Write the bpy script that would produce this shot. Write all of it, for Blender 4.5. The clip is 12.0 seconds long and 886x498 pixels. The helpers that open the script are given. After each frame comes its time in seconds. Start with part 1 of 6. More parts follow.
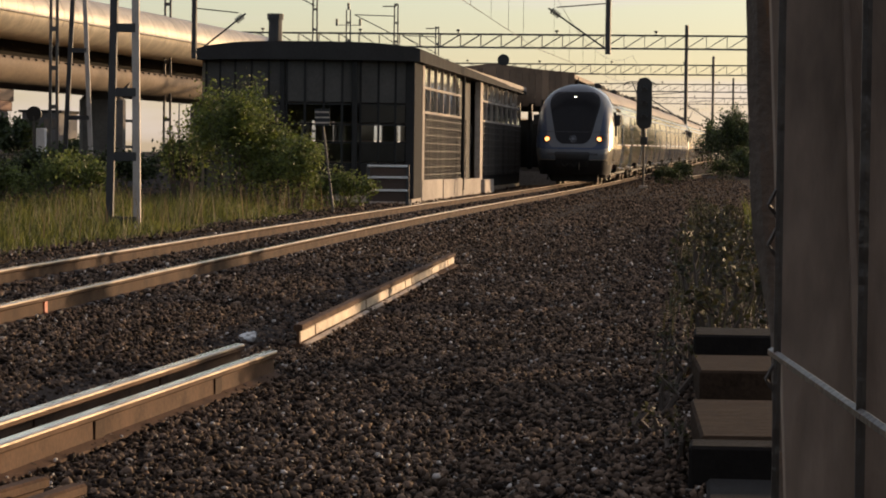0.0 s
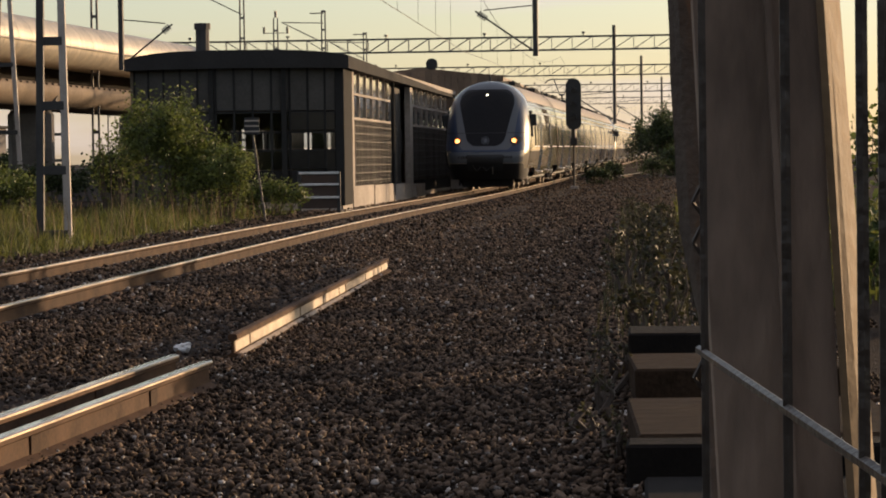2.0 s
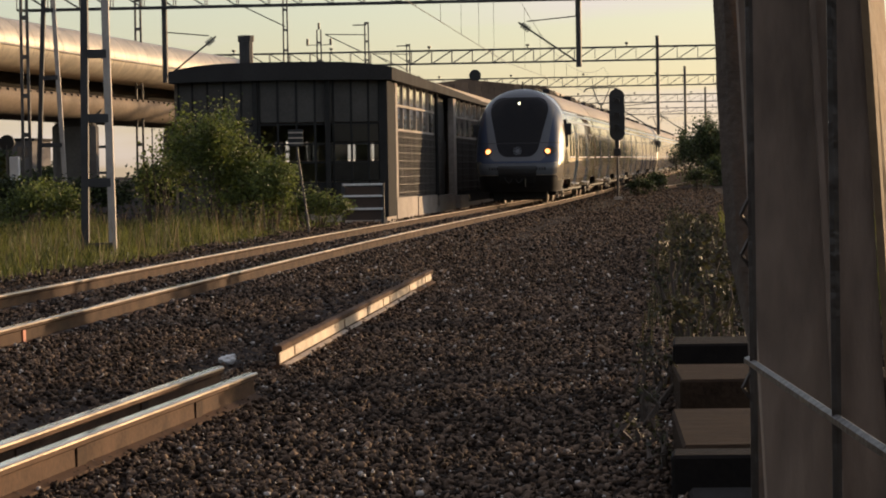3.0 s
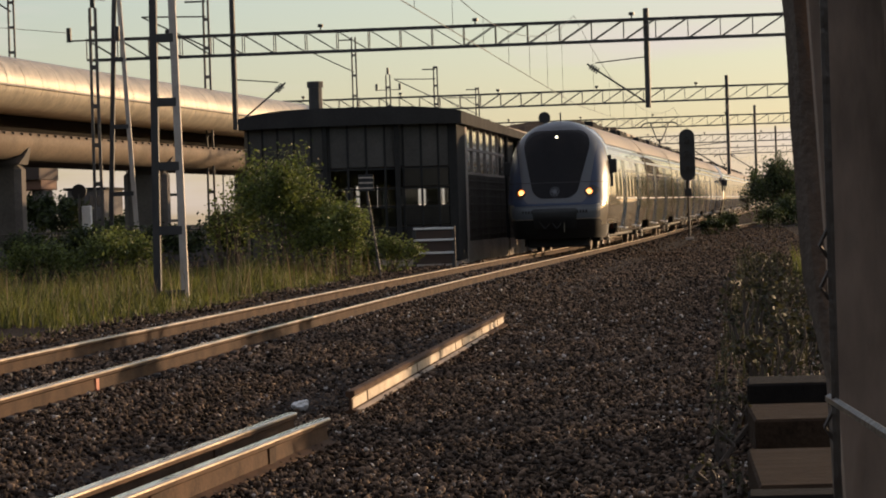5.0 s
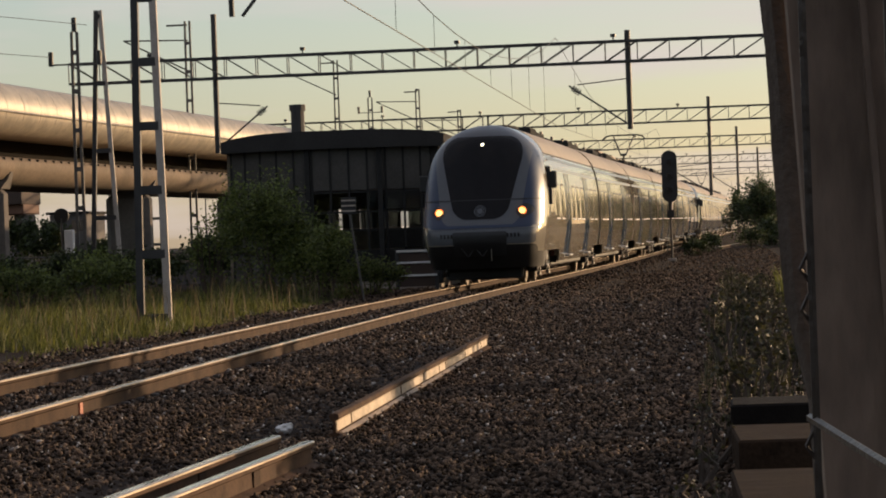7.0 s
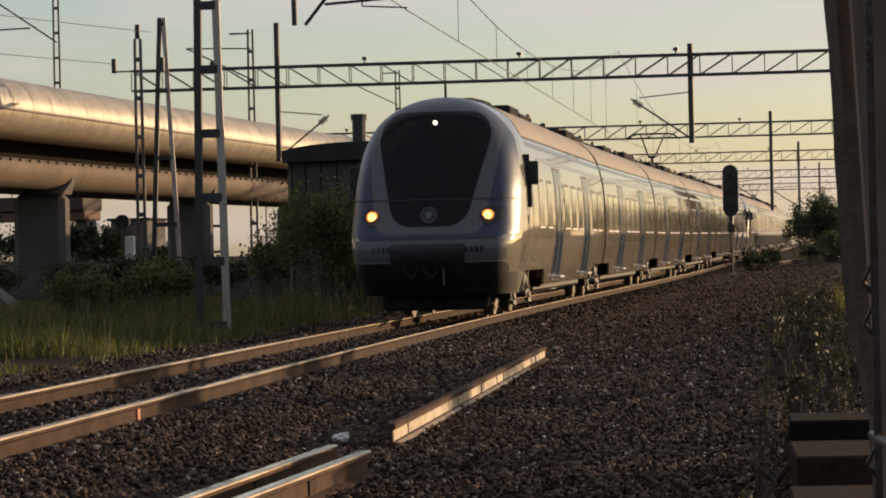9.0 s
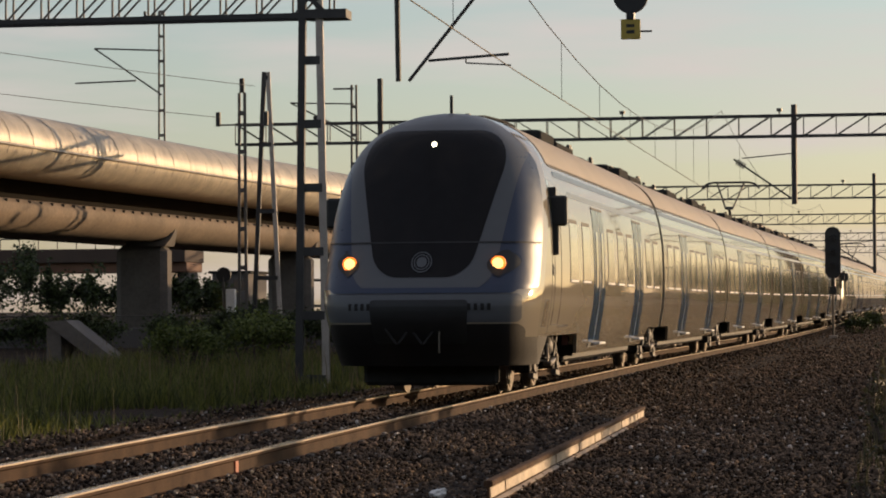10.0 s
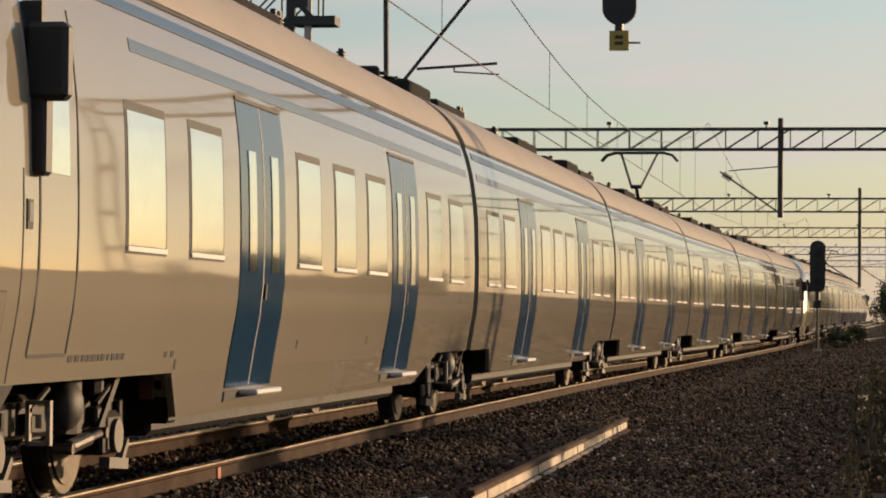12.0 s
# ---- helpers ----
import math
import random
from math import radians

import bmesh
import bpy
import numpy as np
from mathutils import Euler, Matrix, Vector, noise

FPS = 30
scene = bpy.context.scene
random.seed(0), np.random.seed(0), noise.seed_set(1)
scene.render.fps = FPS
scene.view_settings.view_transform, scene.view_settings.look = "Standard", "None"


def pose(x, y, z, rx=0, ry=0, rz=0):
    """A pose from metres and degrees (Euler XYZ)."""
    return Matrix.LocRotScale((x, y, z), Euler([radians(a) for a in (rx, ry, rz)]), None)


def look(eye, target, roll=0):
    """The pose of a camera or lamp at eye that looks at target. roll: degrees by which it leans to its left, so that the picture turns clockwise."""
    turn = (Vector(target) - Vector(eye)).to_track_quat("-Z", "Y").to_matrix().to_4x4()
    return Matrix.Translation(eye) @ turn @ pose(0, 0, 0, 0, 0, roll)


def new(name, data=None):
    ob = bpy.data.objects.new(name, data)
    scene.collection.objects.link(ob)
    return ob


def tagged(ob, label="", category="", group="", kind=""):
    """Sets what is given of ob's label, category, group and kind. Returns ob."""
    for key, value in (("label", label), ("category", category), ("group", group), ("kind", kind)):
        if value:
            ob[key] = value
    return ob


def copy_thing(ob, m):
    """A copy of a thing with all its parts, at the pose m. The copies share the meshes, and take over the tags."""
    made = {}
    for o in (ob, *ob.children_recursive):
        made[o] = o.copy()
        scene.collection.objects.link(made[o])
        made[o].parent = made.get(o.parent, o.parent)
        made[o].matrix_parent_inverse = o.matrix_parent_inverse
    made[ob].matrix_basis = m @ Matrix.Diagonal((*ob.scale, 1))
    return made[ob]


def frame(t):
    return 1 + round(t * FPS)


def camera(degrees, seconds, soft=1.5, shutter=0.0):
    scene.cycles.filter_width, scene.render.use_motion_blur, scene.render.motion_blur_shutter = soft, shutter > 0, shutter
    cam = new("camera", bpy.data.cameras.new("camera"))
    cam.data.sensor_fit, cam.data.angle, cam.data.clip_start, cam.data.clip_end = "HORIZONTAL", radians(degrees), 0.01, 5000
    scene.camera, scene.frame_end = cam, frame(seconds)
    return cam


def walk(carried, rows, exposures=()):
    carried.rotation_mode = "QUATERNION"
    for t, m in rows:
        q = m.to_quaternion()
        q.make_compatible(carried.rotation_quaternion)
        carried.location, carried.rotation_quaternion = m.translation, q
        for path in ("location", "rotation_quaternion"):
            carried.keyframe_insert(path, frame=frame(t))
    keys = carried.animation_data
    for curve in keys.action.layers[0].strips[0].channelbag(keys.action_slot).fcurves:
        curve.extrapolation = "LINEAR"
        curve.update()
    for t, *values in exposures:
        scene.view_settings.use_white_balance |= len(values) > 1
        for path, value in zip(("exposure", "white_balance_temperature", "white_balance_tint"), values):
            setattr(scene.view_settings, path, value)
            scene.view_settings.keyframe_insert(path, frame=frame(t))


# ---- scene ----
cam = camera(18.53, 12.0, soft=1.9)
EYE_Z = 1.172
# seconds, yaw to the left, tilt up, lean, and small sway of the standing camera
HELD = [
    (0.0, 4.77, -1.98, 0.68, -0.001, -0.015, 0.001), (0.5, 4.42, -2.08, 0.59, 0.001, -0.001, 0.0),
    (1.0, 3.77, -2.00, 0.41, 0.001, -0.013, 0.001), (1.5, 3.39, -1.91, -0.09, 0.002, -0.001, 0.0),
    (2.0, 3.36, -1.88, -0.76, 0.002, -0.009, 0.001), (2.5, 3.21, -1.89, -0.70, 0.001, -0.014, 0.001),
    (3.0, 4.28, -1.63, -0.95, 0.0, -0.023, 0.002), (3.5, 5.41, -1.24, -1.44, 0.0, -0.020, 0.002),
    (5.5, 5.76, -0.49, -1.80, -0.001, 0.026, -0.002), (6.0, 5.31, -0.25, -1.87, 0.0, 0.020, -0.002),
    (6.5, 5.17, -0.15, -1.96, 0.0, 0.018, -0.001), (7.0, 5.39, -0.22, -2.07, -0.001, -0.004, 0.0),
    (9.0, 6.64, 0.05, -1.28, -0.001, 0.023, -0.002), (9.5, 8.00, 0.66, -0.66, 0.0, -0.024, 0.001),
    (10.0, 8.74, 1.28, -0.36, -0.001, 0.016, -0.003), (10.5, 8.47, 1.54, 0.04, 0.0, 0.002, -0.001),
    (11.0, 7.82, 1.75, 0.27, 0.0, -0.002, -0.001), (11.5, 7.52, 1.82, 0.31, -0.003, 0.004, -0.003),
    (12.0, 8.43, 1.45, 0.47, -0.003, 0.011, 0.005)]


def held(yaw, tilt, lean, dx, dy, dz):
    eye = Vector((dx, dy, EYE_Z + dz))
    y, p = radians(yaw), radians(tilt)
    return look(eye, eye + Vector((-math.sin(y) * math.cos(p), math.cos(y) * math.cos(p), math.sin(p))), lean)


walk(cam, [(row[0], held(*row[1:])) for row in HELD], [(0.0, 0.80, 6500, 10), (3.0, 0.80, 6500, 10), (6.0, 0.64, 6500, 10), (9.0, 0.54, 6500, 10), (12.0, 0.51, 6500, 10)])

# ---- light: a low evening sun from the right, ahead of the camera ----
SUN_ELEVATION, SUN_AZIMUTH = 6.0, 44.0   # degrees; azimuth clockwise from +y
world = bpy.data.worlds.new("evening_sky")
scene.world = world
world.use_nodes = True
wn, wl = world.node_tree.nodes, world.node_tree.links
wn.clear()
sky = wn.new("ShaderNodeTexSky")
sky.sky_type, sky.sun_disc = "NISHITA", False
sky.sun_elevation, sky.sun_rotation = radians(SUN_ELEVATION), radians(SUN_AZIMUTH)
sky.air_density, sky.dust_density, sky.ozone_density = 1.0, 1.0, 2.5
back = wn.new("ShaderNodeBackground")
back.inputs["Strength"].default_value = 0.135
wo = wn.new("ShaderNodeOutputWorld")
# thin streaks of cloud
tc, mp, cn, cr, cm = (wn.new(k) for k in ("ShaderNodeTexCoord", "ShaderNodeMapping", "ShaderNodeTexNoise", "ShaderNodeValToRGB", "ShaderNodeMix"))
mp.inputs["Scale"].default_value = (5.0, 5.0, 34.0)
cn.inputs["Scale"].default_value, cn.inputs["Detail"].default_value = 1.3, 5.0
cr.color_ramp.elements[0].position, cr.color_ramp.elements[1].position = 0.50, 0.74
cr.color_ramp.elements[0].color = (0.30, 0.30, 0.30, 1)
cr.color_ramp.elements[1].color = (0.80, 0.80, 0.80, 1)
cm.data_type = "RGBA"
cm.inputs["B"].default_value = (3.6, 3.1, 2.95, 1)
wl.new(tc.outputs["Generated"], mp.inputs["Vector"])
wl.new(mp.outputs["Vector"], cn.inputs["Vector"])
wl.new(cn.outputs["Fac"], cr.inputs["Fac"])
wl.new(cr.outputs["Color"], cm.inputs["Factor"])
wl.new(sky.outputs["Color"], cm.inputs["A"])
wl.new(cm.outputs["Result"], back.inputs["Color"])
wl.new(back.outputs["Background"], wo.inputs["Surface"])
sun = new("sun", bpy.data.lights.new("sun", "SUN"))
sun.data.energy, sun.data.angle, sun.data.color = 2.9, radians(0.6), (1.0, 0.68, 0.40)
sun.rotation_mode = "QUATERNION"
_az, _el = radians(SUN_AZIMUTH), radians(SUN_ELEVATION)
TO_SUN = Vector((math.sin(_az) * math.cos(_el), math.cos(_az) * math.cos(_el), math.sin(_el)))
sun.rotation_quaternion = TO_SUN.to_track_quat("Z", "Y")


# ---- materials ----
def material(name, color, rough=0.6, metal=0.0, spread=0.25, scale=6.0, fine=60.0, bump=0.2, bump_size=0.01, tint=None, coat=0.0,
             random_piece=0.0, island=0.0, high=0.7, translucent=0.0, spec=0.5, stretch=(1, 1, 1)):
    """A surface with stains at one scale, grain at another and a fine relief."""
    m = bpy.data.materials.new(name)
    m.use_nodes = True
    n, l = m.node_tree.nodes, m.node_tree.links
    b = n["Principled BSDF"]
    b.inputs["Metallic"].default_value = metal
    b.inputs["Coat Weight"].default_value = coat
    b.inputs["Coat Roughness"].default_value = 0.12
    b.inputs["Specular IOR Level"].default_value = spec
    co, mapping = n.new("ShaderNodeTexCoord"), n.new("ShaderNodeMapping")
    mapping.inputs["Scale"].default_value = stretch
    l.new(co.outputs["Object"], mapping.inputs["Vector"])
    big, small = n.new("ShaderNodeTexNoise"), n.new("ShaderNodeTexNoise")
    for node, s in ((big, scale), (small, fine)):
        node.inputs["Scale"].default_value, node.inputs["Detail"].default_value = s, 6.0
        l.new(mapping.outputs["Vector"], node.inputs["Vector"])
    mixed = n.new("ShaderNodeMath")
    mixed.operation = "MULTIPLY_ADD"
    mixed.inputs[1].default_value = 0.45
    l.new(small.outputs["Fac"], mixed.inputs[0])
    half = n.new("ShaderNodeMath")
    half.operation = "MULTIPLY"
    half.inputs[1].default_value = 0.55
    l.new(big.outputs["Fac"], half.inputs[0])
    l.new(half.outputs[0], mixed.inputs[2])
    fac = mixed.outputs[0]
    if random_piece or island:
        if island:
            src = n.new("ShaderNodeNewGeometry").outputs["Random Per Island"]
        else:
            src = n.new("ShaderNodeObjectInfo").outputs["Random"]
        add = n.new("ShaderNodeMath")
        add.operation = "MULTIPLY_ADD"
        add.inputs[1].default_value = random_piece or island
        l.new(src, add.inputs[0])
        l.new(fac, add.inputs[2])
        sub = n.new("ShaderNodeMath")
        sub.operation = "SUBTRACT"
        sub.inputs[1].default_value = 0.5 * (random_piece or island)
        l.new(add.outputs[0], sub.inputs[0])
        fac = sub.outputs[0]
    ramp = n.new("ShaderNodeValToRGB")
    tint = tint or color
    ramp.color_ramp.elements[0].position, ramp.color_ramp.elements[1].position = 0.3, high
    ramp.color_ramp.elements[0].color = (*[c * (1 - spread) for c in color], 1)
    ramp.color_ramp.elements[1].color = (*[min(1, c * (1 + spread)) for c in tint], 1)
    l.new(fac, ramp.inputs["Fac"])
    l.new(ramp.outputs["Color"], b.inputs["Base Color"])
    rr = n.new("ShaderNodeMapRange")
    rr.inputs["To Min"].default_value, rr.inputs["To Max"].default_value = max(0.015, rough - min(0.12, rough * 0.5)), min(1, rough + min(0.12, rough * 0.5))
    l.new(small.outputs["Fac"], rr.inputs["Value"])
    l.new(rr.outputs["Result"], b.inputs["Roughness"])
    if bump:
        bp = n.new("ShaderNodeBump")
        bp.inputs["Strength"].default_value, bp.inputs["Distance"].default_value = bump, bump_size
        l.new(small.outputs["Fac"], bp.inputs["Height"])
        l.new(bp.outputs["Normal"], b.inputs["Normal"])
    if translucent:
        tr, mx = n.new("ShaderNodeBsdfTranslucent"), n.new("ShaderNodeMixShader")
        mx.inputs["Fac"].default_value = translucent
        l.new(ramp.outputs["Color"], tr.inputs["Color"])
        l.new(b.outputs["BSDF"], mx.inputs[1])
        l.new(tr.outputs["BSDF"], mx.inputs[2])
        l.new(mx.outputs["Shader"], n["Material Output"].inputs["Surface"])
    return m


def glowing(name, color, strength):
    m = bpy.data.materials.new(name)
    m.use_nodes = True
    b = m.node_tree.nodes["Principled BSDF"]
    b.inputs["Base Color"].default_value = (*color, 1)
    b.inputs["Emission Color"].default_value = (*color, 1)
    b.inputs["Emission Strength"].default_value = strength
    return m


def clear_glass(name, tint=(0.8, 0.85, 0.85), rough=0.02):
    m = bpy.data.materials.new(name)
    m.use_nodes = True
    b = m.node_tree.nodes["Principled BSDF"]
    b.inputs["Base Color"].default_value = (*tint, 1)
    b.inputs["Transmission Weight"].default_value = 1.0
    b.inputs["Roughness"].default_value = rough
    b.inputs["IOR"].default_value = 1.45
    return m


STONE = material("ballast_stone", (0.034, 0.0230, 0.0160), 0.75, spec=0.08, spread=0.35, high=0.95, scale=3, fine=90, bump=0.5, island=0.9, tint=(0.155, 0.107, 0.074))
PALESTONE = material("pale_stone_chip", (0.20, 0.165, 0.135), 0.6, spread=0.4, scale=20, fine=120, bump=0.3, island=0.9, tint=(0.36, 0.32, 0.28))
GROUND = material("gravel_ground", (0.025, 0.0178, 0.0136), 0.95, spread=0.5, scale=0.35, fine=22, bump=1.0, bump_size=0.05, tint=(0.042, 0.030, 0.0228), spec=0.08)
RAIL_RUST = material("rail_rust", (0.038, 0.020, 0.0112), 0.8, spec=0.1, metal=0.0, spread=0.4, scale=2.5, fine=70, tint=(0.074, 0.043, 0.026))
RAIL_SHINE = material("rail_running_face", (0.62, 0.56, 0.49), 0.09, metal=0.9, spread=0.35, scale=3, fine=120, bump=0.03)
# bright worn steel for the strip that gives the rails their sun glint
RAIL_EDGE = material("rail_glint_corner", (0.36, 0.29, 0.22), 0.33, metal=0.85, spread=0.75, scale=1.1, fine=60, bump=0.05)
RAIL_OLD = material("old_rail_rust", (0.064, 0.034, 0.0185), 0.8, spec=0.1, metal=0.0, spread=0.4, scale=3.0, fine=45, tint=(0.104, 0.060, 0.036))
RAIL_PALE = material("pale_worn_rail", (0.36, 0.27, 0.18), 0.6, metal=0.1, spread=0.35, scale=2.0, fine=40, tint=(0.50, 0.40, 0.29))
SLEEPER = material("concrete_sleeper", (0.06, 0.052, 0.045), 0.85, spread=0.35, scale=5, fine=50, random_piece=0.3)
TIMBER = material("weathered_timber", (0.026, 0.0165, 0.0100), 0.9, spec=0.08, spread=0.45, scale=3, fine=35, bump=0.6, stretch=(1, 6, 1), tint=(0.046, 0.029, 0.0177))
STEEL = material("galvanised_steel", (0.10, 0.09, 0.08), 0.55, metal=0.45, spread=0.3, scale=2, fine=40, bump=0.1)
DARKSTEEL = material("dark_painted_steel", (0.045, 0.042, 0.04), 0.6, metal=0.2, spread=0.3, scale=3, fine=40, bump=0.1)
WIRE = material("copper_wire", (0.10, 0.085, 0.07), 0.5, metal=0.6, spread=0.2)
BLACK = material("black_enamel", (0.012, 0.012, 0.012), 0.5, spread=0.3, bump=0.05)
YELLOW = material("yellow_plate", (0.42, 0.32, 0.06), 0.6, spread=0.2)
WHITE = material("white_enamel", (0.72, 0.70, 0.66), 0.5, spread=0.12)
CONCRETE = material("pale_concrete", (0.34, 0.29, 0.24), 0.85, spread=0.3, scale=0.5, fine=9, bump=0.3, bump_size=0.02, tint=(0.42, 0.36, 0.30))
CLADDING = material("metal_cladding", (0.36, 0.31, 0.245), 0.5, metal=0.2, spread=0.25, scale=0.9, fine=6, bump=0.1, bump_size=0.02, stretch=(1, 1, 0.18), tint=(0.49, 0.43, 0.335))
DARKWALL = material("dark_cladding", (0.078, 0.072, 0.063), 0.8, spec=0.25, spread=0.3, scale=1, fine=14)
ROOFING = material("roofing_felt", (0.04, 0.038, 0.036), 0.9, spec=0.1, spread=0.3, scale=1, fine=20)
GLASS = clear_glass("window_glass", (0.55, 0.6, 0.6))
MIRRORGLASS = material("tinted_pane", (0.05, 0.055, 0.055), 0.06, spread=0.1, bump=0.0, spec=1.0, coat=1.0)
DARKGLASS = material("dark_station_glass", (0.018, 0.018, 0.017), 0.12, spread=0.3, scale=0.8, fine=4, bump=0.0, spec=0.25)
# pale mirror for the upper panes: their bright sky reflection is built in
SKYLIT_PANE = material("sky_lit_pane", (0.62, 0.60, 0.54), 0.08, metal=0.75, spread=0.15, scale=0.6, fine=4, bump=0.0, spec=1.0, coat=0.5)
# pale steel; on mast legs it stands in for sunlight
PALESTEEL = material("pale_and_sunlit_steel", (0.40, 0.35, 0.30), 0.6, metal=0.1, spread=0.25, scale=2, fine=30, bump=0.1)
FRAMEBLACK = material("matt_black_frame", (0.035, 0.034, 0.032), 0.9, spread=0.2, bump=0.05, spec=0.08)
# concrete darkened for the columns' shaded faces; also ramp, kerb and bridge piers
PIER = material("dark_concrete", (0.13, 0.112, 0.095), 0.9, spread=0.35, scale=0.8, fine=8, bump=0.3, bump_size=0.02)
# near-black colour puts the shade between shell and girder into the surface
RECESS = material("shaded_recess", (0.014, 0.012, 0.010), 0.95, spread=0.3, scale=0.6, fine=8, bump=0.1, spec=0.05)
SLAT = material("weathered_slat", (0.11, 0.095, 0.08), 0.7, spread=0.3, scale=2, fine=20, bump=0.1, random_piece=0.4)
GIRDER = material("brown_stained_concrete", (0.17, 0.122, 0.080), 0.9, spread=0.3, scale=0.6, fine=8, bump=0.3, bump_size=0.02, tint=(0.215, 0.16, 0.108))
INTERIOR = material("hall_interior", (0.20, 0.155, 0.11), 0.8, spread=0.2, scale=1)
SILVER = material("silver_paint", (0.365, 0.322, 0.248), 0.06, metal=0.05, spread=0.05, scale=0.5, fine=40, bump=0.0, coat=0.40, spec=0.5)
SILVER.node_tree.nodes["Principled BSDF"].inputs["Coat Roughness"].default_value = 0.03
ROOFPAINT = material("matt_roof_paint", (0.44, 0.375, 0.30), 0.6, spread=0.10, scale=0.6, fine=9, bump=0.05, spec=0.2)
# pale paint set this dark to hold the shade of the backlit front
NOSEWHITE = material("pale_grey_paint", (0.098, 0.104, 0.112), 0.35, spread=0.06, scale=0.5, fine=5, bump=0.0, coat=0.08, spec=0.3)
BLUE = material("blue_paint", (0.032, 0.046, 0.082), 0.32, spread=0.1, scale=0.5, fine=6, bump=0.0, coat=0.10, spec=0.3)
PALEBLUE = material("pale_blue_line", (0.035, 0.095, 0.18), 0.35, spread=0.1, bump=0.0, spec=0.3)
REDPLATE = material("faded_red_plate", (0.16, 0.06, 0.045), 0.6)
DOORBLUE = material("door_blue_paint", (0.013, 0.052, 0.110), 0.15, spread=0.08, scale=0.6, fine=6, bump=0.0, coat=0.15, spec=0.35)
SKIRT = material("dark_grey_skirt", (0.017, 0.0155, 0.0145), 0.6, spec=0.3, spread=0.3, scale=1.2, fine=12)
SCREEN = material("dark_windscreen", (0.010, 0.010, 0.011), 0.15, spread=0.2, bump=0.0, spec=0.14)
TRAINPANE = material("train_window_pane", (0.72, 0.75, 0.70), 0.05, metal=0.92, spread=0.1, bump=0.0, spec=1.0, coat=1.0)
RUBBER = material("rubber_gasket", (0.02, 0.02, 0.02), 0.7, spread=0.2)
BOGIE = material("bogie_steel", (0.018, 0.015, 0.013), 0.6, metal=0.3, spread=0.4, scale=3, fine=30)
WHEELSTEEL = material("wheel_steel", (0.17, 0.145, 0.12), 0.35, metal=0.8, spread=0.3)
HEADLIGHT = glowing("lamp_lit_warm", (1.0, 0.50, 0.15), 1.9)
# glowing ring that paints the orange halo round each headlight
LAMPHALO = glowing("lamp_halo_warm", (1.0, 0.24, 0.03), 0.9)
TOPLIGHT = glowing("lamp_lit_white", (1.0, 0.90, 0.62), 3.0)
LEAF = material("shrub_leaf", (0.068, 0.098, 0.020), 0.55, spread=0.4, scale=1.5, fine=12, bump=0, island=0.5, translucent=0.42, tint=(0.125, 0.150, 0.036))
FARLEAF = material("far_leaf", (0.03, 0.045, 0.014), 0.6, spread=0.4, scale=0.6, fine=6, bump=0, island=0.5, translucent=0.25, tint=(0.055, 0.075, 0.022))
GRASS = material("grass_blade", (0.058, 0.077, 0.014), 0.6, spread=0.4, scale=0.8, fine=6, bump=0, island=0.6, translucent=0.5, tint=(0.130, 0.133, 0.030))
STRAW = material("dry_stalk", (0.19, 0.14, 0.07), 0.7, spread=0.3, scale=1, fine=10, bump=0, island=0.5, translucent=0.3)
WEED = material("weed_leaf", (0.030, 0.032, 0.011), 0.6, spread=0.4, scale=1.5, fine=12, bump=0, island=0.6, translucent=0.3, tint=(0.062, 0.056, 0.020))
BARK = material("bark", (0.08, 0.06, 0.045), 0.85, spread=0.3, scale=4, fine=30)
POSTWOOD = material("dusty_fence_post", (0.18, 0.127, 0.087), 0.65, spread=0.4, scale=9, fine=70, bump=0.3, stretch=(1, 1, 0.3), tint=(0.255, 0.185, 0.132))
NETTING = material("dusty_netting", (0.10, 0.075, 0.055), 0.85, spread=0.4, scale=20, fine=140, bump=0.6, bump_size=0.004)
FENCEWIRE = material("fence_wire", (0.07, 0.058, 0.048), 0.45, metal=0.6, spread=0.3, scale=30, fine=160)
BRICKRED = material("far_brown_wall", (0.07, 0.046, 0.034), 0.85, spread=0.2, scale=0.5)
GREYWALL = material("far_grey_wall", (0.11, 0.10, 0.095), 0.85, spread=0.2, scale=0.4)


# ---- mesh helpers ----
def part(name, bm, mat, parent=None, label="", smooth=False):
    me = bpy.data.meshes.new(name)
    if smooth:
        for f in bm.faces:
            f.smooth = True
    bm.to_mesh(me)
    bm.free()
    me.materials.append(mat)
    ob = new(name, me)
    if parent is not None:
        ob.parent = parent
    if label:
        tagged(ob, label)
    return ob


def again(name, me, parent, m=None):
    """One more piece on a mesh that exists."""
    ob = new(name, me)
    ob.parent = parent
    if m is not None:
        ob.matrix_local = m
    return ob


def thing(name, label, category, at=(0, 0, 0), group="", kind=""):
    ob = new(name)
    ob.empty_display_size = 0.2
    ob.location = at
    return tagged(ob, label, category, group, kind)


def box(bm, lo, hi, bevel=0.0):
    c = [(a + b) / 2 for a, b in zip(lo, hi)]
    s = [abs(b - a) for a, b in zip(lo, hi)]
    r = bmesh.ops.create_cube(bm, size=1.0, matrix=Matrix.Translation(c) @ Matrix.Diagonal((*s, 1)))
    if bevel:
        es = list({e for v in r["verts"] for e in v.link_edges})
        bmesh.ops.bevel(bm, geom=es, offset=bevel, segments=1, affect="EDGES")
    return bm


def rod(bm, a, b, r, sides=6, r2=None):
    a, b = Vector(a), Vector(b)
    d = b - a
    m = Matrix.Translation((a + b) / 2) @ d.to_track_quat("Z", "Y").to_matrix().to_4x4()
    bmesh.ops.create_cone(bm, cap_ends=True, segments=sides, radius1=r, radius2=r if r2 is None else r2, depth=d.length, matrix=m)
    return bm


